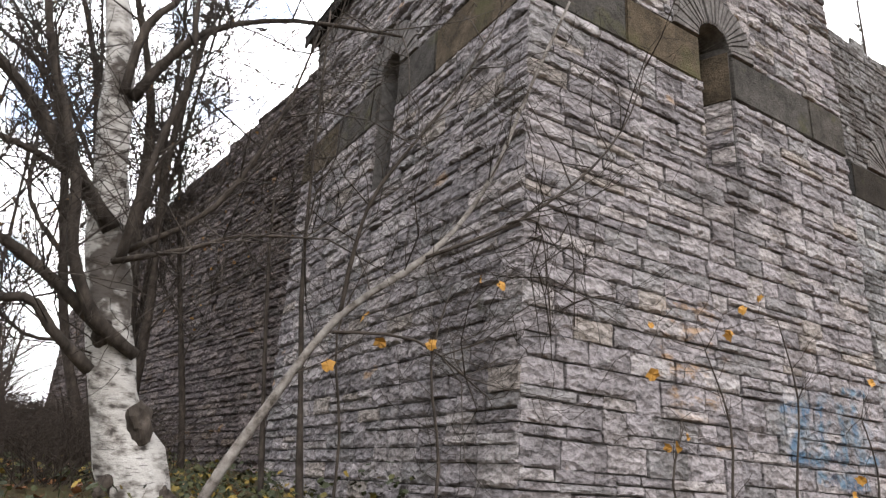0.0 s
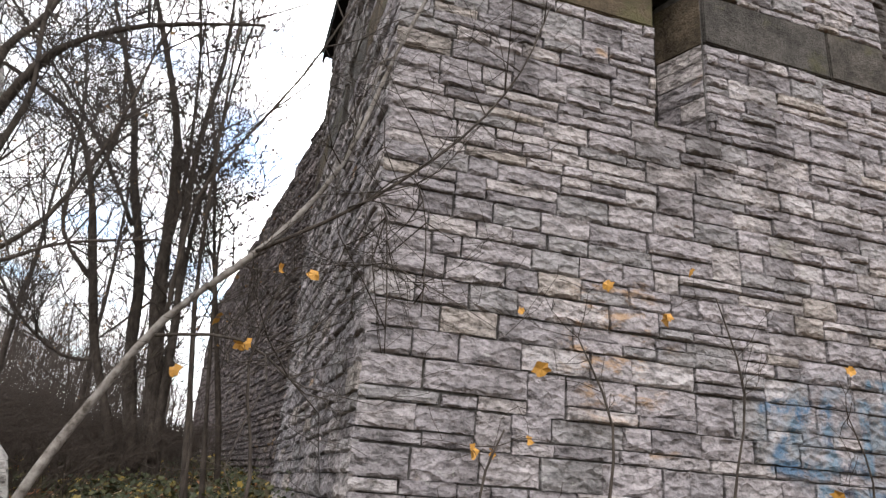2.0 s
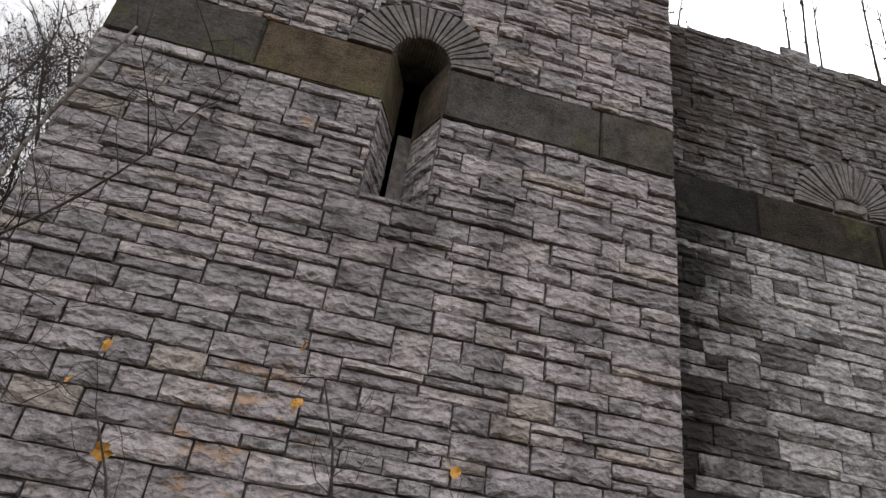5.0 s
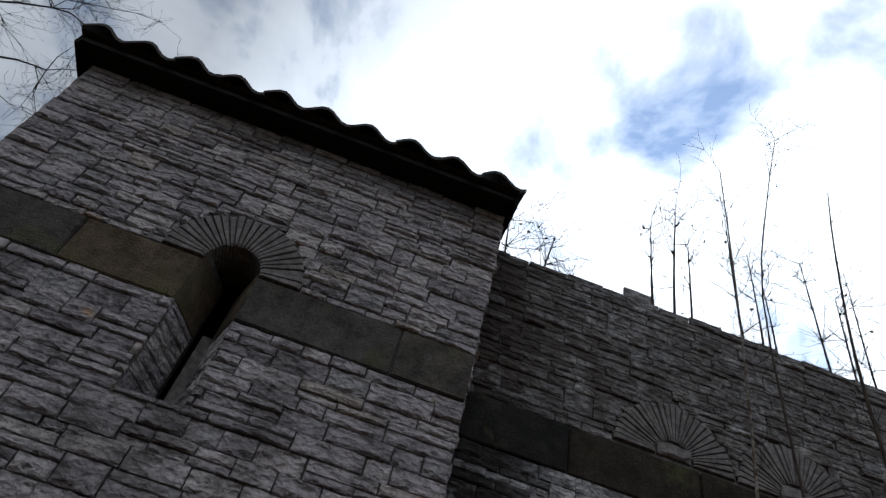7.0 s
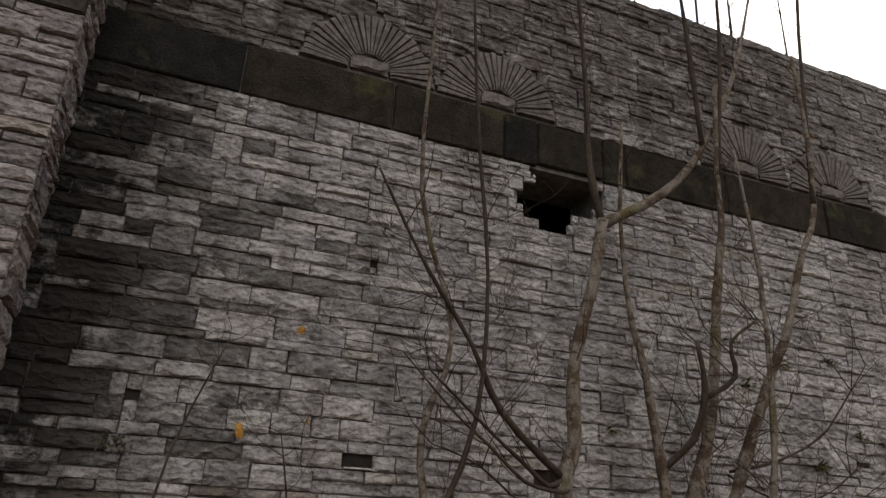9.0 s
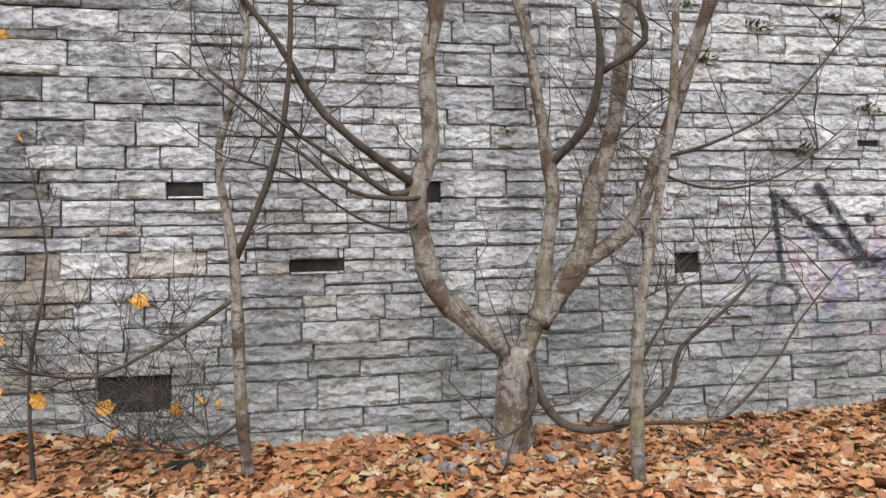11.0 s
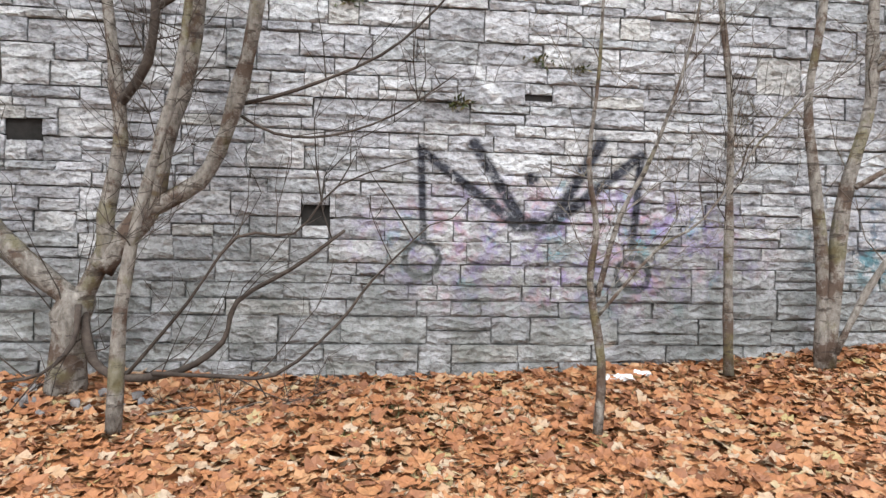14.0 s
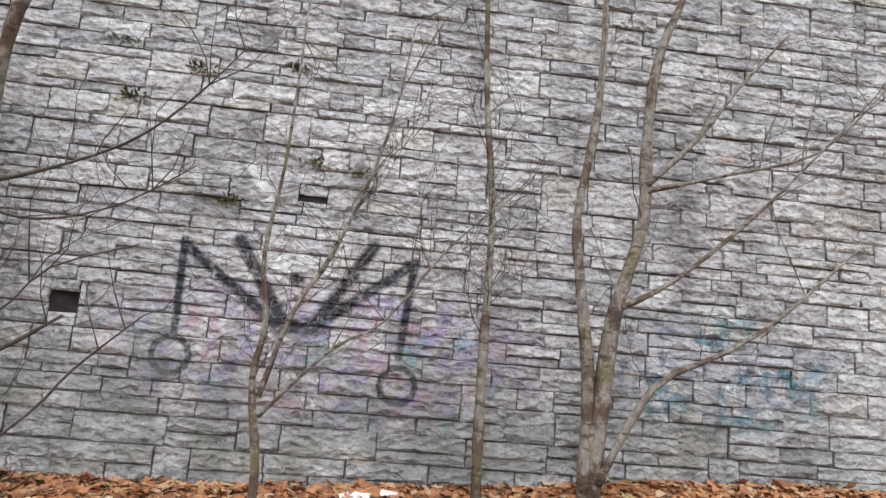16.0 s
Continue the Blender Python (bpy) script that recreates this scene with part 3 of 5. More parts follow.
def build_pier():
    lx0, lx1 = 6.05, 6.5      # niche of the left face, along y
    pieces = [box(PX0, WIN[0], PY, PY + 0.55, FOOT, TOP - 0.1), box(WIN[1], PX1, PY, PY + 0.55, FOOT, TOP - 0.1), box(WIN[0], WIN[1], PY, PY + 0.55, FOOT, WZ0), box(WIN[0], WIN[1], PY, PY + 0.55, WZ1 + 0.24, TOP - 0.1),
              box(PX0, PX0 + 0.5, PY + 0.55, lx0, FOOT, TOP - 0.1), box(PX0, PX0 + 0.5, lx1, PBACK, FOOT, TOP - 0.1), box(PX0, PX0 + 0.5, lx0, lx1, FOOT, WZ0), box(PX0, PX0 + 0.5, lx0, lx1, WZ1 + 0.24, TOP - 0.1),
              box(PX0 + 0.51, PX0 + 0.6, lx0 - 0.1, lx1 + 0.1, WZ0 - 0.2, WZ1 + 0.5),
              box(PX1 - 0.5, PX1, PY + 0.55, PBACK, FOOT, TOP - 0.1), box(PX0 + 0.5, PX1 - 0.5, PBACK - 0.5, PBACK, FOOT, TOP - 0.1)]
    pier = core("wall_pier", pieces, "tall grey rock-faced limestone pier with a slit window niche")
    r = random.Random(11)
    rects = [(a + PX0, b + PX0, c, d) for a, b, c, d in courses(PX1 - PX0, FOOT, BAND0, r) + courses(PX1 - PX0, BAND1, TOP - 0.05, r, HIGH, 0.42)]
    rects = [(a - 0.03 if a < PX0 + 0.01 else a, b + 0.02 if b > PX1 - 0.01 else b, c, d) for a, b, c, d in rects]
    rects = cut(rects, WIN[0], WIN[1], WZ0, WZ1)
    cx = (WIN[0] + WIN[1]) / 2
    rects = cut_round(rects, cx, WZ1, 0.62)
    lay(pier, rects, FRONT, PIER_PIECE, PIER_REST, lambda x, z: x > 3.2 and 1.5 < z < 5.4, joint=0.009, belly=0.68)
    slabs(pier, PX0 - 0.02, PX1 + 0.02, BAND0, BAND1, FRONT, [(WIN[0], WIN[1], 0, 9)])
    fan(pier, cx, WZ1 - 0.02, 0.25, 0.63, 25, FRONT, 0.3)
    # splayed reveals of the niche, and the slit behind them, open to the hollow pier
    r = random.Random(5)
    deep, slit = 0.42, (5.09, 5.26)
    for front, back, side in ((WIN[1], slit[1], 1), (WIN[0], slit[0], -1)):
        run = math.hypot(front - back, deep)
        p0, p1 = (Vector((back, PY + deep, 0)), Vector((front, PY, 0))) if side > 0 else (Vector((front, PY, 0)), Vector((back, PY + deep, 0)))
        ux = (p1 - p0).normalized()
        m = Matrix.Translation(p0) @ Matrix(((ux.x, -ux.y, 0), (ux.y, ux.x, 0), (0, 0, 1))).to_4x4()
        rr = courses(run, WZ0, BAND0 + 0.01, r, split=0.0, jump=0.0, longest=0.9)
        pieces = []
        for a, b, c, d in rr:
            tv, tf = TEMPLATES[r.randrange(len(TEMPLATES))]
            pieces.append(([m @ Vector(((a + b) / 2 + px * (b - a - 0.007), -0.002 + py * 0.5, (c + d) / 2 + pz * (d - c - 0.007))) for px, py, pz in tv], tf))
        part("reveal", mesh_of("reveal", *joined(pieces), PIER_REST), pier)
        v, f = box(0.0, run, -0.012, 0.06, BAND0 + 0.012, WZ1 + 0.02)
        part("band_return", mesh_of("band_return", [m @ Vector(q) for q in v], f, BAND), pier, "mossy brown dressed stone slab")
        e = 1 if side > 0 else -1
        v = [(front, PY + 0.01, WZ0), (back + 0.012 * e, PY + deep, WZ0), (back + 0.012 * e, PY + 0.56, WZ0), (front, PY + 0.56, WZ0)]
        v += [(p[0], p[1], WZ1 + 0.1) for p in v]
        part("jamb", mesh_of("jamb", v, [(0, 1, 5, 4), (1, 2, 6, 5), (2, 3, 7, 6), (3, 0, 4, 7), (4, 5, 6, 7), (3, 2, 1, 0)], MORTAR), pier)
    part("sill", mesh_of("sill", *box(WIN[0] - 0.02, WIN[1] + 0.02, PY - 0.03, PY + 0.55, WZ0 - 0.06, WZ0), BAND), pier, "dark worn stone sill")
    part("slit_slab", mesh_of("slit_slab", *box(slit[0] + 0.05, slit[1] + 0.03, PY + 0.5, PY + 0.545, WZ0, BAND0 + 0.12), VOUSSOIR), pier, "dark grey stone slab blocking the slit")
    v = [(WIN[0] + 0.02, PY - 0.03, WZ0 - 0.02), (WIN[1] - 0.02, PY - 0.03, WZ0 - 0.02), (slit[1], PY + 0.45, WZ0 + 0.2), (slit[0], PY + 0.45, WZ0 + 0.2)]
    v += [(x, y + 0.02, WZ0 - 0.05) for x, y, z in v]
    part("sloping_sill", mesh_of("sloping_sill", v, [(0, 1, 2, 3), (7, 6, 5, 4), (0, 4, 5, 1), (1, 5, 6, 2), (2, 6, 7, 3), (3, 7, 4, 0)], PIER_REST), pier, "dark weathered sloping sill")
    # left face, along y
    r = random.Random(12)
    length = PBACK - PY
    base = [(-b - PY, -a - PY, c, d) for a, b, c, d in courses(length, FOOT, BAND0, r, split=0.08) + courses(length, BAND1, TOP - 0.05, r, HIGH, 0.45)]
    base = [(a, b + 0.03 if b > -PY - 0.01 else b, c, d) for a, b, c, d in base]
    base = cut(base, -lx1, -lx0, WZ0, WZ1)
    base = cut_round(base, -(lx0 + lx1) / 2, WZ1, 0.62)
    lay(pier, base, LEFT, PIER_PIECE, PIER_REST, lambda x, z: x > -6.0 and 1.6 < z < 5.0, belly=0.8)
    slabs(pier, -PBACK, -PY + 0.02, BAND0, BAND1, LEFT, [(-lx1, -lx0, 0, 9)])
    fan(pier, -(lx0 + lx1) / 2, WZ1 - 0.02, 0.24, 0.62, 21, LEFT, 0.3)
    # the niche's inner shade, put in as a near-black panel
    part("slit_back_shade", mesh_of("slit_back_shade", *box(PX0 + 0.45, PX0 + 0.505, lx0, lx1, WZ0, WZ1 + 0.3), SHADE_AND_PLASTIC_BLACK), pier)
    # return face towards the recessed wall
    r = random.Random(13)
    right = Matrix.Translation((PX1, 0, 0)) @ Matrix.Rotation(radians(90), 4, "Z")
    ret = [(a + PY, b + PY, c, d) for a, b, c, d in courses(0.5, FOOT, TOP - 0.05, r)]
    lay(pier, ret, right, PIER_PIECE, PIER_REST, lambda x, z: False, 0.02)


def build_roof():
    """Hipped roof of wavy clay tiles with overhanging eaves."""
    roof = tagged(empty("roof", 5.1, 6.3, TOP), "dark hipped roof of weathered wavy clay tiles with deep eaves", "roof", kind="structure")
    x0, x1, y0, y1, z = PX0 - 0.2, PX1 + 0.1, PY - 0.36, PBACK + 0.3, 7.93
    inv = Matrix.Translation((-5.1, -6.3, -TOP))
    def shift(vf):
        return [inv @ Vector(v) for v in vf[0]], vf[1]
    part("soffit", mesh_of("soffit", *shift(box(x0 + 0.06, x1 - 0.06, y0 + 0.06, y1 - 0.06, z - 0.03, z + 0.03)), TIMBER), roof)
    part("fascia", mesh_of("fascia", *shift(box(x0 + 0.02, x0 + 0.055, y0 + 0.06, y1, z - 0.09, z + 0.07)), TIMBER), roof)
    part("fascia", mesh_of("fascia", *shift(box(x1 - 0.055, x1 - 0.02, y0 + 0.06, y1, z - 0.09, z + 0.07)), TIMBER), roof)
    cols, pitch, slope = 10, (x1 - x0) / 10, 0.42
    for row in range(7):
        for c in range(cols):
            ya, yb = y0 - 0.03 + row * 0.36, y0 + 0.36 + row * 0.36
            inset = (row * 0.36)
            xa = x0 + c * pitch
            if xa + pitch / 2 < x0 + inset or xa + pitch / 2 > x1 - inset:
                continue
            v, jit = [], rng.uniform(-0.015, 0.015)
            for k in range(9):
                s = k / 8
                wave = 0.085 * math.sin(math.tau * s - 0.6 + jit * 6) + jit * 1.6
                for yy, lift in ((ya, 0.035), (yb, 0.0)):
                    for th in (0.0, 0.045):
                        v.append((xa + s * (pitch + 0.02), yy, z + 0.11 + (yy - y0) * slope + wave + lift + th))
            f = []
            for k in range(8):
                a = k * 4
                f += [(a + 1, a + 5, a + 7, a + 3), (a, a + 2, a + 6, a + 4), (a, a + 4, a + 5, a + 1), (a + 2, a + 3, a + 7, a + 6)]
            f += [(0, 1, 3, 2), (32, 34, 35, 33)]
            part("tile", mesh_of("tile", *shift((v, f)), TILE, False), roof)
    # the remaining slopes
    mx0, mx1, ym = x0 + 2.4, x1 - 2.4, (y0 + y1) / 2
    zr = z + 0.1 + 2.4 * slope
    v = [(x0, y0, z + 0.08), (x1, y0, z + 0.08), (x1, y1, z + 0.08), (x0, y1, z + 0.08), (mx0, y0 + 2.4, zr), (mx1, y0 + 2.4, zr), (mx1, y1 - 2.4, zr), (mx0, y1 - 2.4, zr)]
    part("roof_deck", mesh_of("roof_deck", *shift((v, [(0, 1, 5, 4), (1, 2, 6, 5), (2, 3, 7, 6), (3, 0, 4, 7), (4, 5, 6, 7), (3, 2, 1, 0)])), TILE), roof)


TUFTS = [(14.06, 3.88, 0.1), (13.59, 3.61, 0.09), (15.02, 3.25, 0.08), (15.32, 3.2, 0.06), (12.05, 3.04, 0.06), (14.78, 3.97, 0.07), (13.5, 4.03, 0.08), (14.42, 2.91, 0.1), (8.2, 2.62, 0.1)]
HOLE = [(11.2, 11.72, 4.9, 5.02), (11.13, 11.95, 5.02, 5.14), (11.2, 12.08, 5.14, 5.26), (11.33, 12.1, 5.26, 5.36), (11.3, 12.0, 5.36, 5.45), (11.36, 11.66, 4.8, 4.9)]
SLOTS = [(9.3, 9.74, 1.2, 1.42), (10.5, 10.86, 2.07, 2.15), (11.3, 11.54, 2.53, 2.67), (13.29, 13.48, 1.99, 2.14), (14.89, 15.1, 2.95, 3.0), (8.2, 8.29, 2.9, 2.97), (9.72, 9.95, 2.58, 2.66), (13.93, 14.0, 7.12, 7.2), (9.8, 9.86, 4.14, 4.2)]


def build_wall():
    x0, x1 = PX1 - 0.3, 34.0
    r = random.Random(21)
    # core with the breach cut right through it
    hx0, hx1, hz0, hz1 = 11.15, 12.1, 4.81, 5.44
    pieces = [box(x0, hx0, WY, WY + 0.6, FOOT, TOP - 0.06), box(hx1, x1, WY, WY + 0.6, FOOT, TOP - 0.06), box(hx0, hx1, WY, WY + 0.6, FOOT, hz0), box(hx0, hx1, WY, WY + 0.6, hz1, TOP - 0.06)]
    wall = core("wall_recessed", pieces, "long ruined wall of grey rock-faced limestone with spray-painted crown", WALL_MORTAR)
    rects = [(a + x0, b + x0, c, d) for a, b, c, d in courses(x1 - x0, FOOT, 1.9, r, LOW, 0.68) + courses(x1 - x0, 1.9, BAND0, r, MIDDLE, 0.58) + courses(x1 - x0, BAND1, TOP - 0.12, r, HIGH, 0.45)]
    for q in HOLE + SLOTS:
        rects = cut(rects, *q)
    fans = [(9.63, 6.0), (10.93, 6.0), (14.0, 6.0), (15.3, 6.0), (18.4, 6.0), (19.7, 6.0)]
    for fx, fz in fans:
        rects = cut_round(rects, fx, fz, 0.64)
    # ragged top
    x = x0
    while x < x1:
        w = r.uniform(0.2, 0.55)
        rects.append((x, min(x + w, x1), TOP - 0.12, TOP - 0.12 + r.choice((0.08, 0.1, 0.11, 0.12, 0.135))))
        if r.random() < 0.03:
            rects.append((x + 0.05, min(x + w * 0.7, x1), TOP, TOP + r.uniform(0.05, 0.12)))
        x += w
    rects.append((9.1, 9.45, TOP - 0.06, TOP + 0.13))
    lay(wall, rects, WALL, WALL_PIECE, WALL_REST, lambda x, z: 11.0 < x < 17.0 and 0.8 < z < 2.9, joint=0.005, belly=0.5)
    slabs(wall, x0, x1, BAND0, BAND1, WALL, [(11.36, 12.1, 5.3, BAND0 + 0.03)], 0.045, BAND_BLACK)
    for fx, fz in fans:
        fan(wall, fx, fz, 0.2, 0.63, 27, WALL)
        v, f = joined([([Vector((fx + px * 0.36, -0.03 + py, fz + 0.08 + pz * 0.15)) for px, py, pz in TEMPLATES[3][0]], TEMPLATES[3][1])])
        ob = part("fill_stone", mesh_of("fill_stone", v, f, VOUSSOIR), wall)
        ob.matrix_local = WALL
    # each hole's shade is a near-black sheet laid on the wall core
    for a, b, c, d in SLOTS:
        ob = part("putlog_hole_shade", mesh_of("putlog_hole_shade", *box(a - 0.03, b + 0.03, WY - 0.004, WY + 0.01, c - 0.03, d + 0.03), SHADE_AND_PLASTIC_BLACK), wall)
    # the room behind the breach: back wall with a small opening to the sky
    # the room's darkness is put into the near-black colour of these boxes
    v, f = joined([box(7.9, 14.5, 8.0, 8.3, FOOT, 8.0), box(15.0, 34, 8.0, 8.3, FOOT, 8.0), box(14.5, 15.0, 8.0, 8.3, FOOT, 6.8), box(14.5, 15.0, 8.0, 8.3, 7.3, 8.0), box(7.95, 34, 4.95, 8.0, 7.6, 7.75)])
    tagged(part("wall_inner", mesh_of("wall_inner", v, f, SHADE_AND_PLASTIC_BLACK)), "inner wall seen through the breach, coloured near-black for its shade", "wall", kind="structure")


def build_wing():
    """The long side wall beyond the pier, set back like the front; its broken top sinks slowly to the far end."""
    a, b = Vector((3.3, 8.75, 0)), Vector((1.23, 25.6, 0))
    along = (a - b).normalized()
    m = Matrix.Translation(b) @ Matrix(((along.x, -along.y, 0), (along.y, along.x, 0), (0, 0, 1))).to_4x4()
    length = (a - b).length
    r, pieces = random.Random(31), []

    def crest(x):
        return 7.15 + 0.06 * x + 0.16 * noise.noise(Vector((x * 0.9, 0, 4))) + 0.1 * noise.noise(Vector((x * 4, 0, 8))) - 0.9 * (1 - smooth(0.0, 1.6, x))

    faces = box(0, 1, 0, 1, 0, 1)[1]
    for i in range(int(length / 0.2)):
        x = 0.2 * i
        pieces.append(([m @ Vector(v) for v in box(x, min(x + 0.2, length), 0.0, 0.6, FOOT, min(crest(x), crest(x + 0.2)) - 0.15)[0]], faces))
    rects = [q for q in courses(length, FOOT, 8.6, r, HIGH, 0.45) if q[3] < crest((q[0] + q[1]) / 2) + r.uniform(-0.05, 0.05)]
    wing = core("wall_wing", pieces, "weathered stone side wall with a broken top, coloured darker as the less lit side")
    lay(wing, rects, m, WING_SHADED_REST, WING_SHADED_REST, lambda x, z: False)


# ---- plants ----
def tube(points, r0, r1, sides, seed, wobble=0.12, sub=3):
    """A tapered limb along a smoothed line."""
    r = random.Random(seed)
    p = [Vector(q) for q in points]
    line = []
    for i in range(len(p) - 1):
        a, b, c, d = p[max(i - 1, 0)], p[i], p[i + 1], p[min(i + 2, len(p) - 1)]
        for k in range(sub):
            t = k / sub
            line.append(0.5 * ((2 * b) + (c - a) * t + (2 * a - 5 * b + 4 * c - d) * t * t + (3 * b - a - 3 * c + d) * t ** 3))
    line.append(p[-1])
    verts, faces, n = [], [], len(line)
    for i, q in enumerate(line):
        d = (line[min(i + 1, n - 1)] - line[max(i - 1, 0)]).normalized()
        u = d.cross(Vector((0.3, 1, 0.2))).normalized()
        w = d.cross(u)
        rad = (r0 + (r1 - r0) * i / (n - 1)) * (1 + 0.28 * noise.noise(Vector((q.x * 4.5 + seed, q.y * 4.5, q.z * 6.0))))
        for k in range(sides):
            ang = math.tau * k / sides
            verts.append(q + (u * math.cos(ang) + w * math.sin(ang)) * rad * (1 + r.uniform(-wobble, wobble)))
    for i in range(n - 1):
        for k in range(sides):
            k2 = (k + 1) % sides
            faces.append((i * sides + k, i * sides + k2, (i + 1) * sides + k2, (i + 1) * sides + k))
    faces.append(tuple(range((n - 1) * sides, n * sides)))
    faces.append(tuple(range(sides - 1, -1, -1)))
    return verts, faces, line


def grow(lines, r, count, length, radius, levels, up=0.25, start=0.3):
    """Twigs from along limbs, in levels of ever finer shoots."""
    out, todo = [], [(ln, length, radius, 0) for ln in lines]
    while todo:
        line, size, rad, level = todo.pop()
        n = count if level == 0 else max(2, count // 2 - level)
        for _ in range(n):
            i = r.randrange(int(len(line) * start), len(line))
            base = line[i]
            ahead = (line[min(i + 1, len(line) - 1)] - line[max(i - 1, 0)]).normalized()
            side = Vector((r.gauss(0, 1), r.gauss(0, 1), r.gauss(0, 0.7)))
            d = (ahead * 0.55 + side.normalized() * 0.95 + Vector((0, 0, up * 0.8))).normalized()
            s = size * r.uniform(0.5, 1.1)
            pts, q = [base], base.copy()
            for _k in range(3):
                d = (d + Vector((r.gauss(0, 0.27), r.gauss(0, 0.27), r.gauss(0, 0.22) + up * 0.2))).normalized()
                q = q + d * s / 3
                pts.append(q.copy())
            out.append((pts, rad * r.uniform(0.7, 1.0)))
            if level + 1 < levels:
                todo.append((pts, size * 0.55, rad * 0.55, level + 1))
    return out


def twig_mesh(name, twigs, material, sides=3):
    verts, faces = [], []
    for pts, rad in twigs:
        k, n = len(verts), len(pts)
        for i, q in enumerate(pts):
            d = (pts[min(i + 1, n - 1)] - pts[max(i - 1, 0)]).normalized()
            u = d.cross(Vector((0.31, 0.9, 0.2))).normalized()
            w = d.cross(u)
            rr = max(rad * (1 - 0.7 * i / (n - 1)), 0.0018)
            for s in range(sides):
                verts.append(q + (u * math.cos(math.tau * s / sides) + w * math.sin(math.tau * s / sides)) * rr)
        for i in range(n - 1):
            for s in range(sides):
                s2 = (s + 1) % sides
                faces.append((k + i * sides + s, k + i * sides + s2, k + (i + 1) * sides + s2, k + (i + 1) * sides + s))
    return mesh_of(name, verts, faces, material, True)


LEAF_SHAPE = [(0, -0.46), (0.22, -0.36), (0.44, -0.30), (0.40, -0.06), (0.50, 0.14), (0.28, 0.26), (0.0, 0.5), (-0.28, 0.26), (-0.5, 0.14), (-0.40, -0.06), (-0.44, -0.30), (-0.22, -0.36)]


def leaves(places, r, curl=0.3):
    """Lobed leaves (place, size, up vector)."""
    verts, faces = [], []
    for q, size, nrm in places:
        k = len(verts)
        z = nrm.normalized()
        u = z.cross(Vector((r.gauss(0, 1), r.gauss(0, 1), r.gauss(0, 1)))).normalized()
        w = z.cross(u)
        c1, c2 = r.uniform(-curl, curl * 1.6), r.uniform(-curl, curl)
        verts.append(q + z * size * 0.02)
        for a, b in LEAF_SHAPE:
            a2, b2 = a * r.uniform(0.7, 1.15), b * r.uniform(0.7, 1.15)
            verts.append(q + (u * a2 + w * b2) * size + z * size * (c1 * (a2 * a2 + b2 * b2) + c2 * a2 * b2 + r.uniform(-0.09, 0.09)))
        faces += [(k, k + 1 + i, k + 1 + (i + 1) % 12) for i in range(12)]
    return verts, faces


LEAF_MESHES = {}


def tree(name, limbs, seed, label, twigs, bark=BARK, twig_bark=TWIG, category="tree", group="", hanging=0, hang_mat=None, sides=8, limb_bark=None, specks=0):
    """limbs: (points, base radius, tip radius); twigs: arguments of grow()."""
    r = random.Random(seed)
    bx, by, bz = limbs[0][0][0]
    thing = tagged(empty(name, bx, by, bz), label, category, group)
    off = Vector((bx, by, bz))
    lines = []
    for i, (pts, r0, r1) in enumerate(limbs):
        v, f, line = tube([Vector(p) - off for p in pts], r0, r1, sides if r0 > 0.03 else 6, seed * 50 + i)
        part("trunk" if i == 0 else "limb", mesh_of("limb", v, f, bark if i == 0 else limb_bark or (twig_bark if r0 <= 0.035 else bark), True), thing)
        lines.append(line)
    tw = grow(lines, r, **twigs)
    crown = part("crown", twig_mesh("crown", tw, twig_bark), thing, "bare leafless twigs")
    if specks:
        places = []
        for _ in range(specks):
            pts, _r = r.choice(tw)
            places.append((pts[-1 - (r.random() < 0.3)], r.uniform(0.025, 0.06), Vector((r.gauss(0, 1), r.gauss(0, 1), r.gauss(0, 1)))))
        ob = part("withered_leaves", mesh_of("withered_leaves", *leaves(places, r), DRY), crown, "small brown withered leaves")
        ob["kind"] = "stuff"
    if hanging:
        mat = hang_mat or DRY
        if mat.name not in LEAF_MESHES:
            LEAF_MESHES[mat.name] = [mesh_of("leaf", *leaves([(Vector((0, 0, -0.5)), 1.0, Vector((0.2, 1, 0.2)))], r, 0.7), mat) for _ in range(6)]
        for _ in range(hanging):
            pts, _r = r.choice(tw)
            ob = part("leaf", r.choice(LEAF_MESHES[mat.name]), crown)
            ob.matrix_local = Matrix.Translation(pts[-1]) @ Euler((r.uniform(-0.5, 0.5), r.uniform(-0.5, 0.5), r.uniform(0, 6.28))).to_matrix().to_4x4() @ Matrix.Scale(r.uniform(0.05, 0.1) * (1.15 if mat is LEAF_YELLOW else 0.8), 4)
    return thing


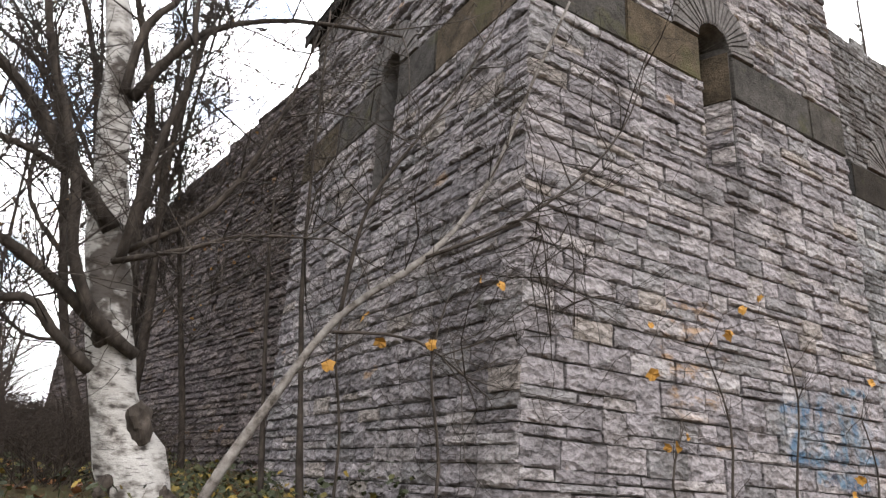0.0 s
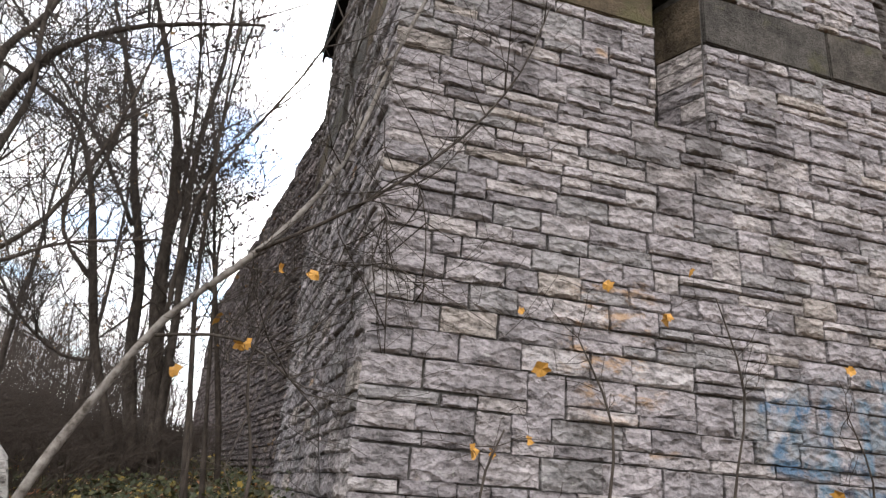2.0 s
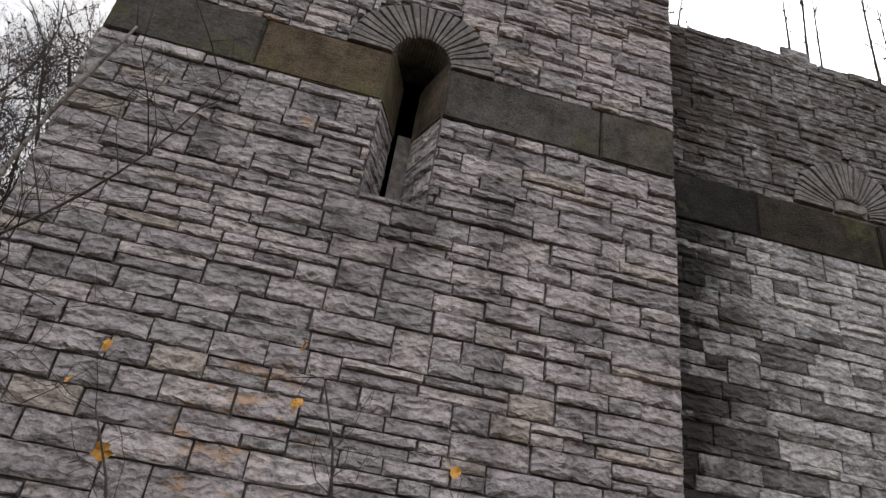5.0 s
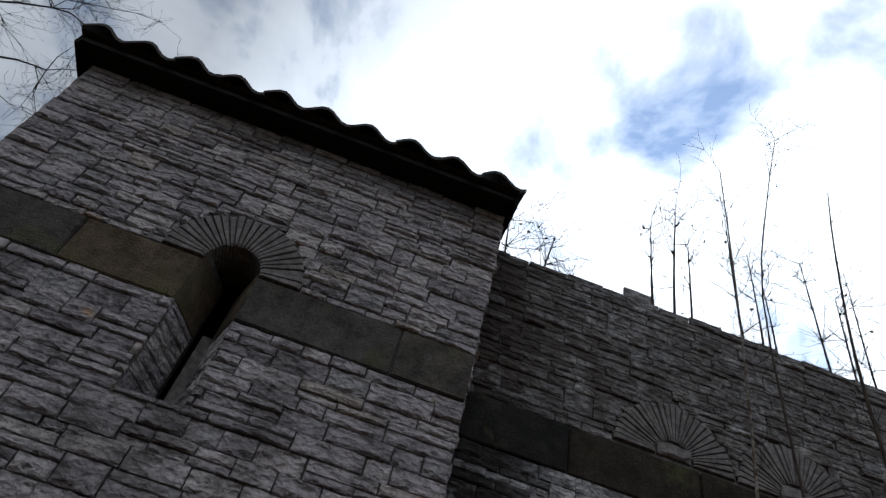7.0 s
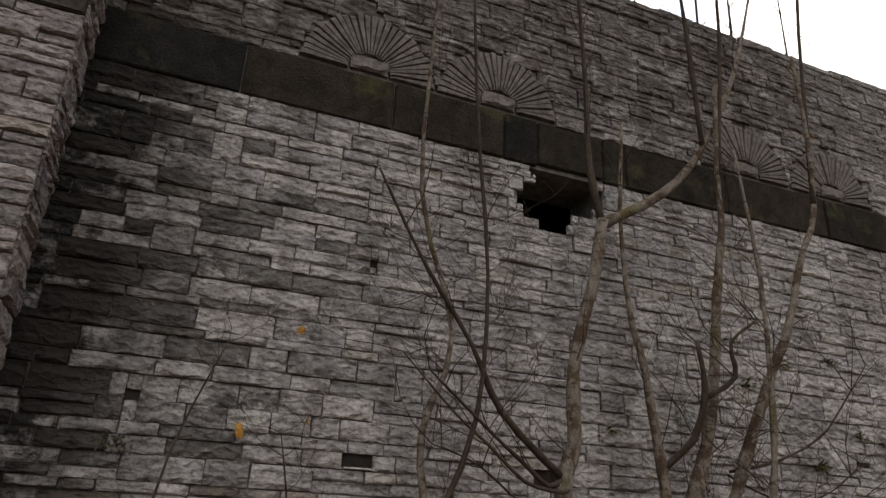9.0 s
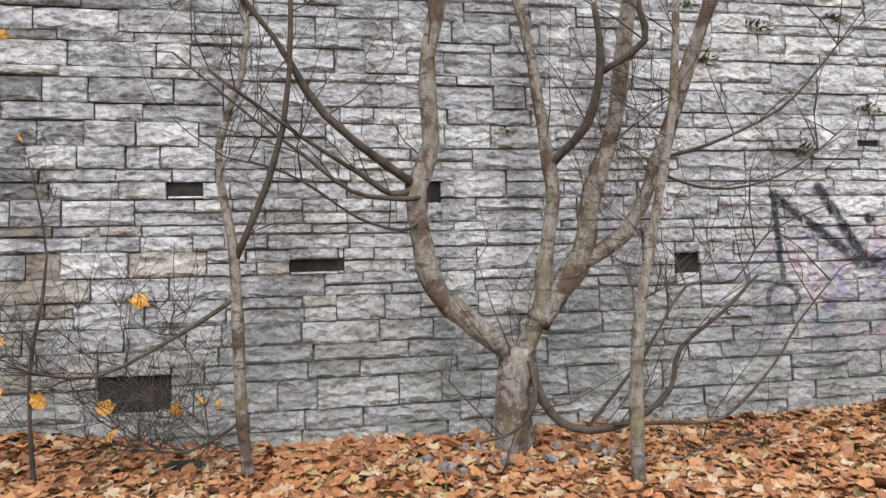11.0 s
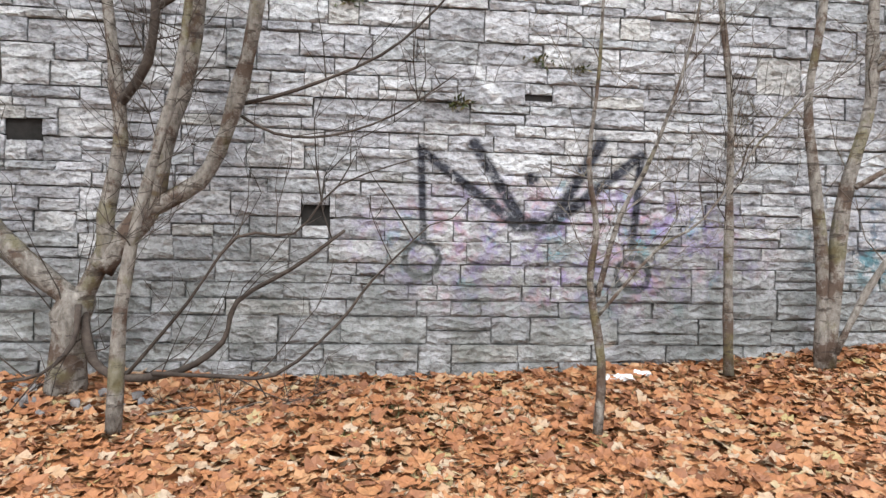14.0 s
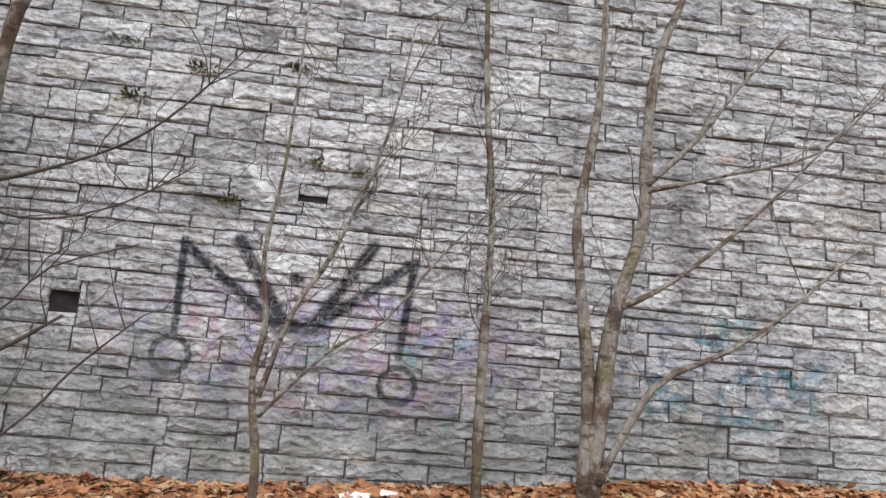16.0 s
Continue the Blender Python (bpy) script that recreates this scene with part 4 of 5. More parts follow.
def build_trees():
    fork = dict(count=6, length=0.85, radius=0.0065, levels=2, up=0.5)
    tree("forked_tree", [
        ([(11.9, 3.9, 0.8), (11.9, 3.9, 1.26), (11.95, 3.9, 1.53)], 0.125, 0.105),
        ([(11.95, 3.9, 1.45), (11.6, 3.9, 1.73), (11.4, 3.9, 1.96), (11.33, 3.9, 2.29), (11.32, 3.9, 2.56), (11.41, 3.88, 2.86), (11.4, 3.85, 3.4), (11.6, 3.8, 4.2), (11.71, 3.8, 4.75)], 0.075, 0.05),
        ([(11.71, 3.8, 4.72), (12.39, 3.8, 5.17), (12.93, 3.8, 5.8), (13.5, 3.8, 6.9), (13.9, 3.8, 8.1)], 0.05, 0.015),
        ([(11.71, 3.8, 4.7), (11.6, 3.8, 5.3), (11.6, 3.8, 6.2), (11.5, 3.7, 7.6), (11.6, 3.6, 9.4), (11.75, 3.55, 10.6)], 0.035, 0.006),
        ([(12.93, 3.8, 5.8), (12.8, 3.7, 7.2), (12.6, 3.6, 8.8), (12.5, 3.55, 10.0)], 0.03, 0.006),
        ([(12.98, 3.7, 5.45), (13.25, 3.7, 7.2), (13.2, 3.6, 8.8), (13.1, 3.55, 9.9)], 0.028, 0.006),
        ([(13.82, 3.4, 5.2), (14.2, 3.5, 7.4), (14.6, 3.6, 9.2), (14.7, 3.6, 10.8)], 0.03, 0.006),
        ([(11.95, 3.9, 1.45), (12.11, 3.88, 1.79), (12.12, 3.86, 2.01), (12.2, 3.85, 2.47), (12.17, 3.85, 2.82), (12.11, 3.85, 3.3), (12.05, 3.85, 3.65), (11.97, 3.85, 4.0), (11.9, 3.8, 4.8), (11.95, 3.75, 5.8)], 0.065, 0.012),
        ([(12.08, 3.9, 1.68), (12.25, 3.9, 1.9), (12.4, 3.87, 2.14), (12.47, 3.84, 2.52), (12.62, 3.8, 2.95), (12.7, 3.72, 3.55), (12.8, 3.7, 4.2), (12.95, 3.7, 4.9), (12.98, 3.7, 5.45), (13.1, 3.7, 6.6)], 0.085, 0.02),
        ([(12.36, 3.87, 2.05), (12.68, 3.86, 2.24), (12.85, 3.8, 2.55), (12.99, 3.7, 3.0), (13.12, 3.5, 3.55), (13.25, 3.4, 3.9), (13.56, 3.4, 4.64), (13.8, 3.4, 5.09), (13.9, 3.4, 5.92), (13.89, 3.4, 6.95)], 0.062, 0.016),
        ([(12.0, 3.85, 1.4), (12.1, 3.75, 1.12), (12.3, 3.7, 1.02), (12.62, 3.7, 1.06), (12.88, 3.7, 1.24), (12.96, 3.7, 1.49), (13.3, 3.75, 1.71), (13.61, 3.8, 1.95)], 0.032, 0.01),
        ([(11.99, 3.8, 1.45), (11.99, 3.72, 1.22), (11.84, 3.66, 1.05), (11.61, 3.64, 1.0)], 0.02, 0.007),
        ([(11.28, 3.88, 2.6), (10.75, 3.8, 3.0), (10.45, 3.7, 3.45), (10.0, 3.6, 4.0), (9.6, 3.5, 4.6)], 0.03, 0.008),
        ([(12.18, 3.85, 2.7), (12.4, 3.7, 2.95), (12.47, 3.6, 3.33), (12.44, 3.6, 3.7)], 0.035, 0.022),
        ([(12.46, 3.62, 3.25), (12.75, 3.55, 3.45), (12.7, 3.5, 3.72), (13.0, 3.5, 3.95)], 0.026, 0.01),
        ([(12.89, 3.88, 2.74), (13.3, 3.78, 2.84), (13.82, 3.75, 3.08), (14.17, 3.75, 3.4), (14.5, 3.7, 3.8)], 0.014, 0.005),
        ([(12.87, 3.88, 2.71), (13.16, 3.75, 2.55), (13.51, 3.7, 2.54), (13.91, 3.7, 2.69), (14.3, 3.7, 2.97)], 0.011, 0.004),
        ([(12.47, 3.68, 1.05), (12.85, 3.65, 1.04), (13.21, 3.65, 1.05), (13.58, 3.65, 1.36), (13.79, 3.65, 1.64), (14.14, 3.65, 1.99)], 0.016, 0.005),
        ([(12.3, 3.7, 1.02), (12.68, 3.62, 1.48), (12.97, 3.6, 1.89), (13.31, 3.6, 1.92), (13.57, 3.6, 2.22), (14.06, 3.6, 2.41)], 0.012, 0.004),
        ([(11.33, 3.86, 2.5), (11.16, 3.7, 2.47), (10.89, 3.7, 2.52), (10.61, 3.7, 2.74), (10.33, 3.7, 2.95), (9.9, 3.6, 3.3)], 0.018, 0.006),
        ([(11.32, 3.86, 2.35), (11.2, 3.8, 2.29), (10.93, 3.8, 2.37), (10.6, 3.8, 2.6), (10.29, 3.8, 2.72)], 0.013, 0.005),
        ([(11.31, 3.9, 2.57), (11.15, 3.85, 2.52), (10.94, 3.8, 2.65), (10.6, 3.7, 2.85), (10.1, 3.6, 3.2)], 0.028, 0.008)], 3,
        "low forked grey-barked tree growing close to the wall", fork)
    thin = dict(count=22, length=0.65, radius=0.005, levels=2, up=0.4)
    tree("sapling", [([(10.29, 3.77, 0.7), (10.24, 3.77, 1.16), (10.22, 3.77, 1.74), (10.2, 3.77, 2.19), (10.12, 3.77, 2.78), (10.3, 3.7, 3.5), (10.0, 3.7, 4.6), (10.0, 3.6, 6.2), (10.03, 3.55, 8.0), (10.03, 3.5, 10.0)], 0.042, 0.006),
                     ([(10.21, 3.77, 1.9), (9.9, 3.7, 1.7), (9.5, 3.6, 1.5), (9.2, 3.5, 1.55)], 0.015, 0.006), ([(10.2, 3.77, 2.1), (10.5, 3.7, 2.9), (10.55, 3.65, 4.0), (10.4, 3.6, 5.5), (10.3, 3.5, 7.8), (10.6, 3.45, 9.6), (11.0, 3.45, 11.3)], 0.022, 0.005),
                     ([(10.25, 3.77, 1.2), (9.95, 3.7, 1.05), (9.6, 3.65, 1.12)], 0.012, 0.006)], 4,
         "slender brown sapling with a pruned side shoot", thin, hanging=9, hang_mat=LEAF_YELLOW)
    tree("sapling", [([(12.41, 3.22, 0.8), (12.43, 3.22, 1.45), (12.51, 3.22, 1.98), (12.61, 3.22, 2.38), (12.74, 3.22, 3.0), (12.8, 3.2, 4.2), (12.7, 3.2, 5.4)], 0.042, 0.012)], 5, "slender pale grey sapling standing in leaf litter", thin)
    tree("sapling", [([(15.01, 2.92, 0.86), (15.02, 2.92, 1.24), (14.95, 2.92, 1.68), (14.98, 2.92, 1.97), (14.93, 2.92, 2.33), (14.98, 2.92, 2.87), (15.0, 2.9, 3.8)], 0.028, 0.006),
                     ([(14.99, 2.92, 1.6), (15.11, 2.92, 2.04), (15.3, 2.92, 2.41), (15.51, 2.92, 3.06), (15.6, 2.9, 3.7)], 0.017, 0.005),
                     ([(15.0, 2.92, 1.5), (15.33, 2.92, 1.87), (15.59, 2.92, 2.04), (15.91, 2.92, 2.48), (16.21, 2.92, 2.77)], 0.01, 0.004)], 6, "young multi-stemmed maple with pale grey bark", dict(count=14, length=0.6, radius=0.0045, levels=2), twig_bark=BARK)
    tree("sapling", [([(16.3, 3.9, 1.0), (16.28, 3.9, 1.65), (16.28, 3.9, 2.26), (16.26, 3.9, 3.03), (16.15, 3.9, 4.0), (16.1, 3.9, 5.6), (16.2, 3.9, 7.0)], 0.036, 0.012)], 7, "straight slim sapling with yellowish bark", thin)
    tree("wall_tree", [([(17.03, 3.95, 1.0), (17.02, 3.95, 1.82), (16.95, 3.95, 2.41), (16.89, 3.95, 2.96), (16.98, 3.95, 3.57), (17.03, 3.95, 4.3), (17.0, 3.9, 5.6)], 0.05, 0.018),
                       ([(17.06, 3.95, 1.05), (17.15, 3.95, 2.01), (17.22, 3.95, 2.43), (17.38, 3.95, 2.98), (17.38, 3.95, 3.6), (17.46, 3.95, 4.29), (17.67, 3.95, 4.9), (17.9, 3.9, 6.2)], 0.062, 0.02),
                       ([(17.1, 3.9, 1.15), (17.44, 3.85, 1.81), (17.9, 3.8, 2.08), (18.3, 3.8, 2.35), (18.9, 3.8, 2.9)], 0.03, 0.008),
                       ([(17.23, 3.9, 2.35), (17.62, 3.85, 2.6), (18.24, 3.8, 3.18), (18.9, 3.8, 3.9)], 0.022, 0.006),
                       ([(17.38, 3.9, 3.2), (17.99, 3.9, 3.39), (18.69, 3.9, 3.64), (19.24, 3.9, 4.21)], 0.018, 0.006),
                       ([(17.38, 3.9, 3.25), (17.71, 3.85, 3.6), (18.02, 3.8, 4.04), (18.4, 3.8, 4.5)], 0.022, 0.007)], 8, "double-stemmed grey tree growing at the foot of the wall", fork, twig_bark=BARK)
    # birch and leaning birch stem by the pier
    tree("birch", [([(0.8, 4.8, 1.0), (0.72, 4.8, 1.5), (0.5, 4.8, 2.02), (0.33, 4.8, 2.69), (0.2, 4.8, 3.42), (0.0, 4.8, 4.64), (-0.55, 5.0, 5.6), (-1.3, 5.2, 7.5), (-1.6, 5.4, 10.0)], 0.19, 0.03),
                   ([(0.55, 4.65, 2.25), (0.28, 4.55, 2.42), (0.09, 4.5, 2.77), (0.02, 4.5, 3.17), (-0.12, 4.5, 3.57), (-0.29, 4.5, 4.01), (-0.41, 4.5, 4.5), (-0.5, 4.5, 5.4)], 0.042, 0.016),
                   ([(0.3, 4.4, 2.1), (0.07, 4.3, 2.28), (-0.09, 4.3, 2.42), (-0.5, 4.2, 2.3), (-0.9, 4.1, 2.5)], 0.035, 0.015),
                   ([(0.16, 4.65, 3.9), (0.2, 4.6, 4.41), (0.4, 4.6, 4.8), (0.6, 4.6, 5.6)], 0.034, 0.012),
                   ([(0.34, 4.5, 2.75), (0.36, 4.4, 3.1), (0.42, 4.4, 3.6), (0.51, 4.4, 4.07), (0.45, 4.4, 4.7), (0.6, 4.4, 5.6)], 0.03, 0.01),
                   ([(-0.95, 5.1, 6.6), (0.3, 4.6, 7.6), (1.3, 4.5, 8.3), (1.9, 4.5, 8.4)], 0.03, 0.008),
                   ([(-1.3, 5.2, 7.6), (0.0, 4.6, 8.9), (1.2, 4.5, 9.6), (1.7, 4.5, 9.5)], 0.025, 0.006),
                   ([(-1.42, 5.3, 8.6), (0.0, 4.9, 10.0), (1.3, 5.0, 10.8)], 0.022, 0.006),
                   ([(0.45, 4.7, 2.3), (0.1, 4.6, 2.55), (-0.25, 4.5, 2.75), (-0.6, 4.4, 2.8)], 0.05, 0.02),
                   ([(0.28, 4.7, 3.0), (-0.1, 4.6, 3.4), (-0.45, 4.5, 3.75), (-0.9, 4.4, 4.0)], 0.06, 0.025),
                   ([(0.22, 4.7, 3.9), (0.36, 4.6, 4.2), (0.6, 4.5, 4.5), (1.1, 4.4, 4.75), (1.9, 4.2, 4.85)], 0.04, 0.01),
                   ([(0.36, 4.6, 2.85), (0.8, 4.4, 3.2), (1.1, 4.3, 3.9), (1.25, 4.2, 4.6)], 0.022, 0.008),
                   ([(0.3, 4.5, 2.75), (0.69, 4.3, 2.87), (0.97, 4.3, 3.02), (1.5, 4.2, 3.1)], 0.018, 0.006),
                   ([(0.1, 4.6, 3.2), (-0.4, 4.4, 3.3), (-0.9, 4.3, 3.1), (-1.4, 4.3, 3.2)], 0.022, 0.008)], 10,
         "old birch with peeling white bark and dark burls", dict(count=13, length=1.05, radius=0.009, levels=3, up=0.15), bark=BIRCH, twig_bark=BARK_DARK, sides=12, limb_bark=BARK_DARK)
    birch = bpy.data.objects["birch"]
    for n_, (bx, by, bz, size) in enumerate(((0.66, 4.68, 1.86, 0.085), (0.36, 4.7, 2.36, 0.06), (0.86, 4.7, 1.42, 0.08), (0.56, 4.72, 1.5, 0.06), (0.24, 4.72, 3.0, 0.045))):
        bm = bmesh.new()
        bmesh.ops.create_icosphere(bm, subdivisions=3, radius=size)
        for v in bm.verts:
            v.co += v.normal * (noise.noise(v.co * 16 + Vector((n_ * 5, 0, 0))) * size * 0.55 + noise.noise(v.co * 45) * size * 0.2)
            v.co.z *= 1.35
        me = bpy.data.meshes.new("burl")
        bm.to_mesh(me)
        bm.free()
        me.materials.append(BARK_DARK)
        part("burl", me, birch, "dark swollen burl").location = Vector((bx, by, bz)) - birch.location
    for x, y, z1 in ((1.95, 5.2, 5.6), (2.05, 6.4, 4.2)):
        z = height(x, y) - 0.1
        tree("sapling", [([(x, y, z), (x - 0.12, y, z + 1.0), (x - 0.25, y, z + 2.2), (x - 0.3, y, z1)], 0.03, 0.008)], int(x * 100), "thin dark upright sapling beside the pier", dict(count=8, length=0.6, radius=0.005, levels=2), bark=BARK_DARK, twig_bark=BARK_DARK)
    tree("leaning_stem", [([(0.95, 4.5, 1.1), (1.03, 4.4, 1.49), (1.28, 4.3, 2.0), (1.64, 4.2, 2.61), (2.15, 3.95, 3.1), (2.55, 3.9, 3.72), (2.8, 3.75, 4.55), (3.1, 3.65, 5.4)], 0.036, 0.01),
                          ([(2.1, 3.95, 3.05), (2.69, 3.72, 3.4), (3.28, 3.6, 3.95), (3.66, 3.55, 4.53), (3.88, 3.55, 5.17)], 0.013, 0.004),
                          ([(1.64, 4.2, 2.6), (1.66, 4.1, 3.1), (1.75, 4.0, 3.5), (2.2, 3.9, 4.3), (2.5, 3.85, 5.0)], 0.018, 0.006),
                          ([(2.69, 3.72, 3.4), (2.95, 3.63, 3.62), (3.08, 3.6, 3.3), (3.1, 3.6, 2.7)], 0.006, 0.003),
                          ([(2.6, 3.74, 3.36), (2.8, 3.65, 3.4), (2.86, 3.6, 3.0), (2.9, 3.6, 2.45)], 0.006, 0.003),
                          ([(1.6, 4.2, 2.5), (2.1, 4.0, 2.5), (2.5, 3.8, 2.2)], 0.012, 0.005)], 12, "leaning young birch stem reaching across the pier", dict(count=10, length=0.9, radius=0.007, levels=3), bark=PALE, twig_bark=BARK_DARK, limb_bark=BARK_DARK)
    # stems behind, on the bank
    r = random.Random(77)
    clump = [
        ([(1.34, 9.7, 1.4), (1.29, 9.7, 1.97), (1.14, 9.67, 2.83), (0.96, 9.63, 4.31), (0.9, 9.6, 5.53), (0.72, 9.57, 6.64), (0.24, 9.53, 8.09), (-0.26, 9.5, 9.43)], 0.15, 0.02),
        ([(1.12, 9.75, 1.4), (1.01, 9.8, 2.02), (0.76, 9.87, 3.18), (0.65, 9.93, 4.34), (0.27, 10.0, 5.76), (0.02, 10.07, 6.95), (-0.59, 10.13, 8.63), (-1.07, 10.2, 10.05)], 0.11, 0.016),
        ([(1.34, 9.62, 1.8), (1.31, 9.6, 2.47), (1.28, 9.5, 3.67), (1.14, 9.4, 4.96), (1.13, 9.3, 6.21), (1.25, 9.2, 7.6), (1.21, 9.1, 9.08), (1.35, 9.0, 9.77)], 0.075, 0.012),
        ([(1.18, 9.8, 2.7), (1.24, 9.9, 3.11), (1.23, 9.82, 4.95), (1.32, 9.75, 6.08), (1.45, 9.68, 7.97), (1.7, 9.6, 9.65)], 0.05, 0.01),
        ([(0.48, 9.5, 4.86), (-0.21, 9.38, 6.02), (-1.03, 9.25, 7.01), (-1.74, 9.12, 7.85), (-2.4, 9.0, 8.51)], 0.035, 0.008),
        ([(0.93, 9.6, 4.8), (1.04, 9.4, 5.2), (0.97, 9.13, 6.96), (0.76, 8.87, 8.3), (0.33, 8.6, 9.06)], 0.035, 0.008)]
    second = [
        ([(0.95, 9.6, 1.4), (0.81, 9.6, 1.98), (0.41, 9.49, 3.06), (0.17, 9.37, 4.08), (-0.12, 9.26, 5.34), (-0.47, 9.14, 6.11), (-1.05, 9.03, 6.47), (-1.8, 8.91, 6.77), (-2.23, 8.8, 6.85)], 0.075, 0.012),
        ([(0.17, 9.37, 4.0), (-0.3, 9.4, 4.58), (-0.4, 9.5, 5.38), (-0.56, 9.6, 6.84), (-0.93, 9.7, 8.44), (-1.36, 9.8, 9.59)], 0.035, 0.008),
        ([(0.42, 9.5, 3.0), (0.01, 9.6, 3.02), (-0.45, 9.35, 3.34), (-0.78, 9.1, 3.82), (-1.26, 8.85, 4.58), (-1.45, 8.6, 4.75)], 0.028, 0.008),
        ([(-0.1, 9.26, 5.3), (0.1, 9.2, 6.2), (-0.1, 9.2, 7.4), (-0.3, 9.1, 8.6)], 0.03, 0.008)]
    slim = [([(2.2, 10.2, 1.4), (2.05, 10.2, 2.4), (1.69, 10.2, 4.25), (1.52, 10.2, 5.14), (1.17, 10.2, 7.1), (0.59, 10.2, 9.29)], 0.05, 0.01)]
    for limbs, seed in ((clump, 190), (second, 191), (slim, 192)):
        tree("bank_tree", limbs, seed, "dark multi-stemmed bare tree with upswept branches on the bank", dict(count=19 if seed < 192 else 26, length=1.6, radius=0.015, levels=3, up=0.55, start=0.25), bark=BARK_DARK, twig_bark=BARK_DARK,
             group="bare trees on the bank", specks=550, limb_bark=BARK_DARK)
    bank = [(-1.2, 11.6, 0.05, 6.5), (-2.9, 12.4, 0.06, 7), (-0.6, 15.0, 0.06, 7), (-4.6, 14.0, 0.07, 7.5)]
    for i, (x, y, rad, h) in enumerate(bank):
        z = height(x, y) - 0.1
        lean, lean2 = r.uniform(-0.05, 0.05), r.uniform(-0.08, 0.08)
        main = [(x, y, z)] + [(x + lean * k * h / 6 + r.uniform(-0.05, 0.05), y + lean2 * k + r.uniform(-0.05, 0.05), z + h * k / 6) for k in range(1, 7)]
        limbs = [(main, rad, 0.012)]
        for k in range(9):
            b = Vector(main[1 + k % 5])
            d = Vector((r.uniform(-1.3, 1.3), r.uniform(-0.8, 0.8), r.uniform(0.6, 1.2)))
            e = Vector((d.x * 0.45 + r.uniform(-0.3, 0.3), d.y * 0.4, 0.8))
            limbs.append(([tuple(b), tuple(b + d * 0.4), tuple(b + d * 0.75 + e * 0.3), tuple(b + d * 0.9 + e * 0.9), tuple(b + d * 1.1 + e * 1.5)], min(rad * 0.3, 0.026), 0.005))
        tree("bank_tree", limbs, 200 + i, "slim dark bare tree on the leafy bank", dict(count=10, length=1.0, radius=0.0065, levels=3, up=0.5), bark=BARK_DARK, twig_bark=BARK_DARK, group="bare trees on the bank", specks=500, sides=7)
    # low shoots in front of the pier and saplings behind the wall
    for i, (x, y, h) in enumerate([(4.1, 3.2, 1.6), (5.0, 3.3, 2.0), (3.4, 3.0, 1.1), (5.9, 3.2, 1.3), (6.6, 3.1, 1.2), (2.2, 3.9, 1.8), (1.9, 4.6, 2.0), (8.5, 3.4, 2.2), (9.2, 3.6, 1.8)]):
        z = height(x, y) - 0.05
        pts = [(x, y, z), (x + r.uniform(-0.08, 0.08), y, z + h * 0.35), (x + r.uniform(-0.15, 0.15), y, z + h * 0.7), (x + r.uniform(-0.2, 0.25), y, z + h)]
        tree("shrub_shoot", [(pts, 0.014, 0.004)], 300 + i, "thin bare shoot with a few yellow leaves", dict(count=7, length=0.4, radius=0.004, levels=2), bark=BARK_DARK, category="shrub", group="shoots at the foot of the pier", hanging=3, hang_mat=LEAF_YELLOW)
    for i, (x, h) in enumerate([(7.75, 1.4), (8.35, 1.6), (8.7, 1.1), (9.9, 2.2), (10.3, 3.0), (10.7, 2.6), (11.2, 3.0), (11.6, 2.6), (12.0, 2.4), (12.5, 2.6), (13.1, 2.4), (13.6, 3.0), (14.3, 2.6), (15.1, 2.9), (16.4, 2.8)]):
        y = 5.05 + 0.2 * (i % 3)
        h *= 1.25
        pts = [(x, y, 7.72), (x + r.uniform(-0.05, 0.08), y, 7.72 + h * 0.5), (x + r.uniform(-0.05, 0.2), y, 7.72 + h)]
        tree("wall_top_shoot", [(pts, 0.028, 0.007)], 400 + i, "bare sapling rooted on top of the ruined wall", dict(count=17, length=0.75, radius=0.008, levels=2, up=0.4, start=0.2), bark=BARK_DARK, twig_bark=BARK_DARK, category="sapling", group="saplings on the wall top", hanging=4)


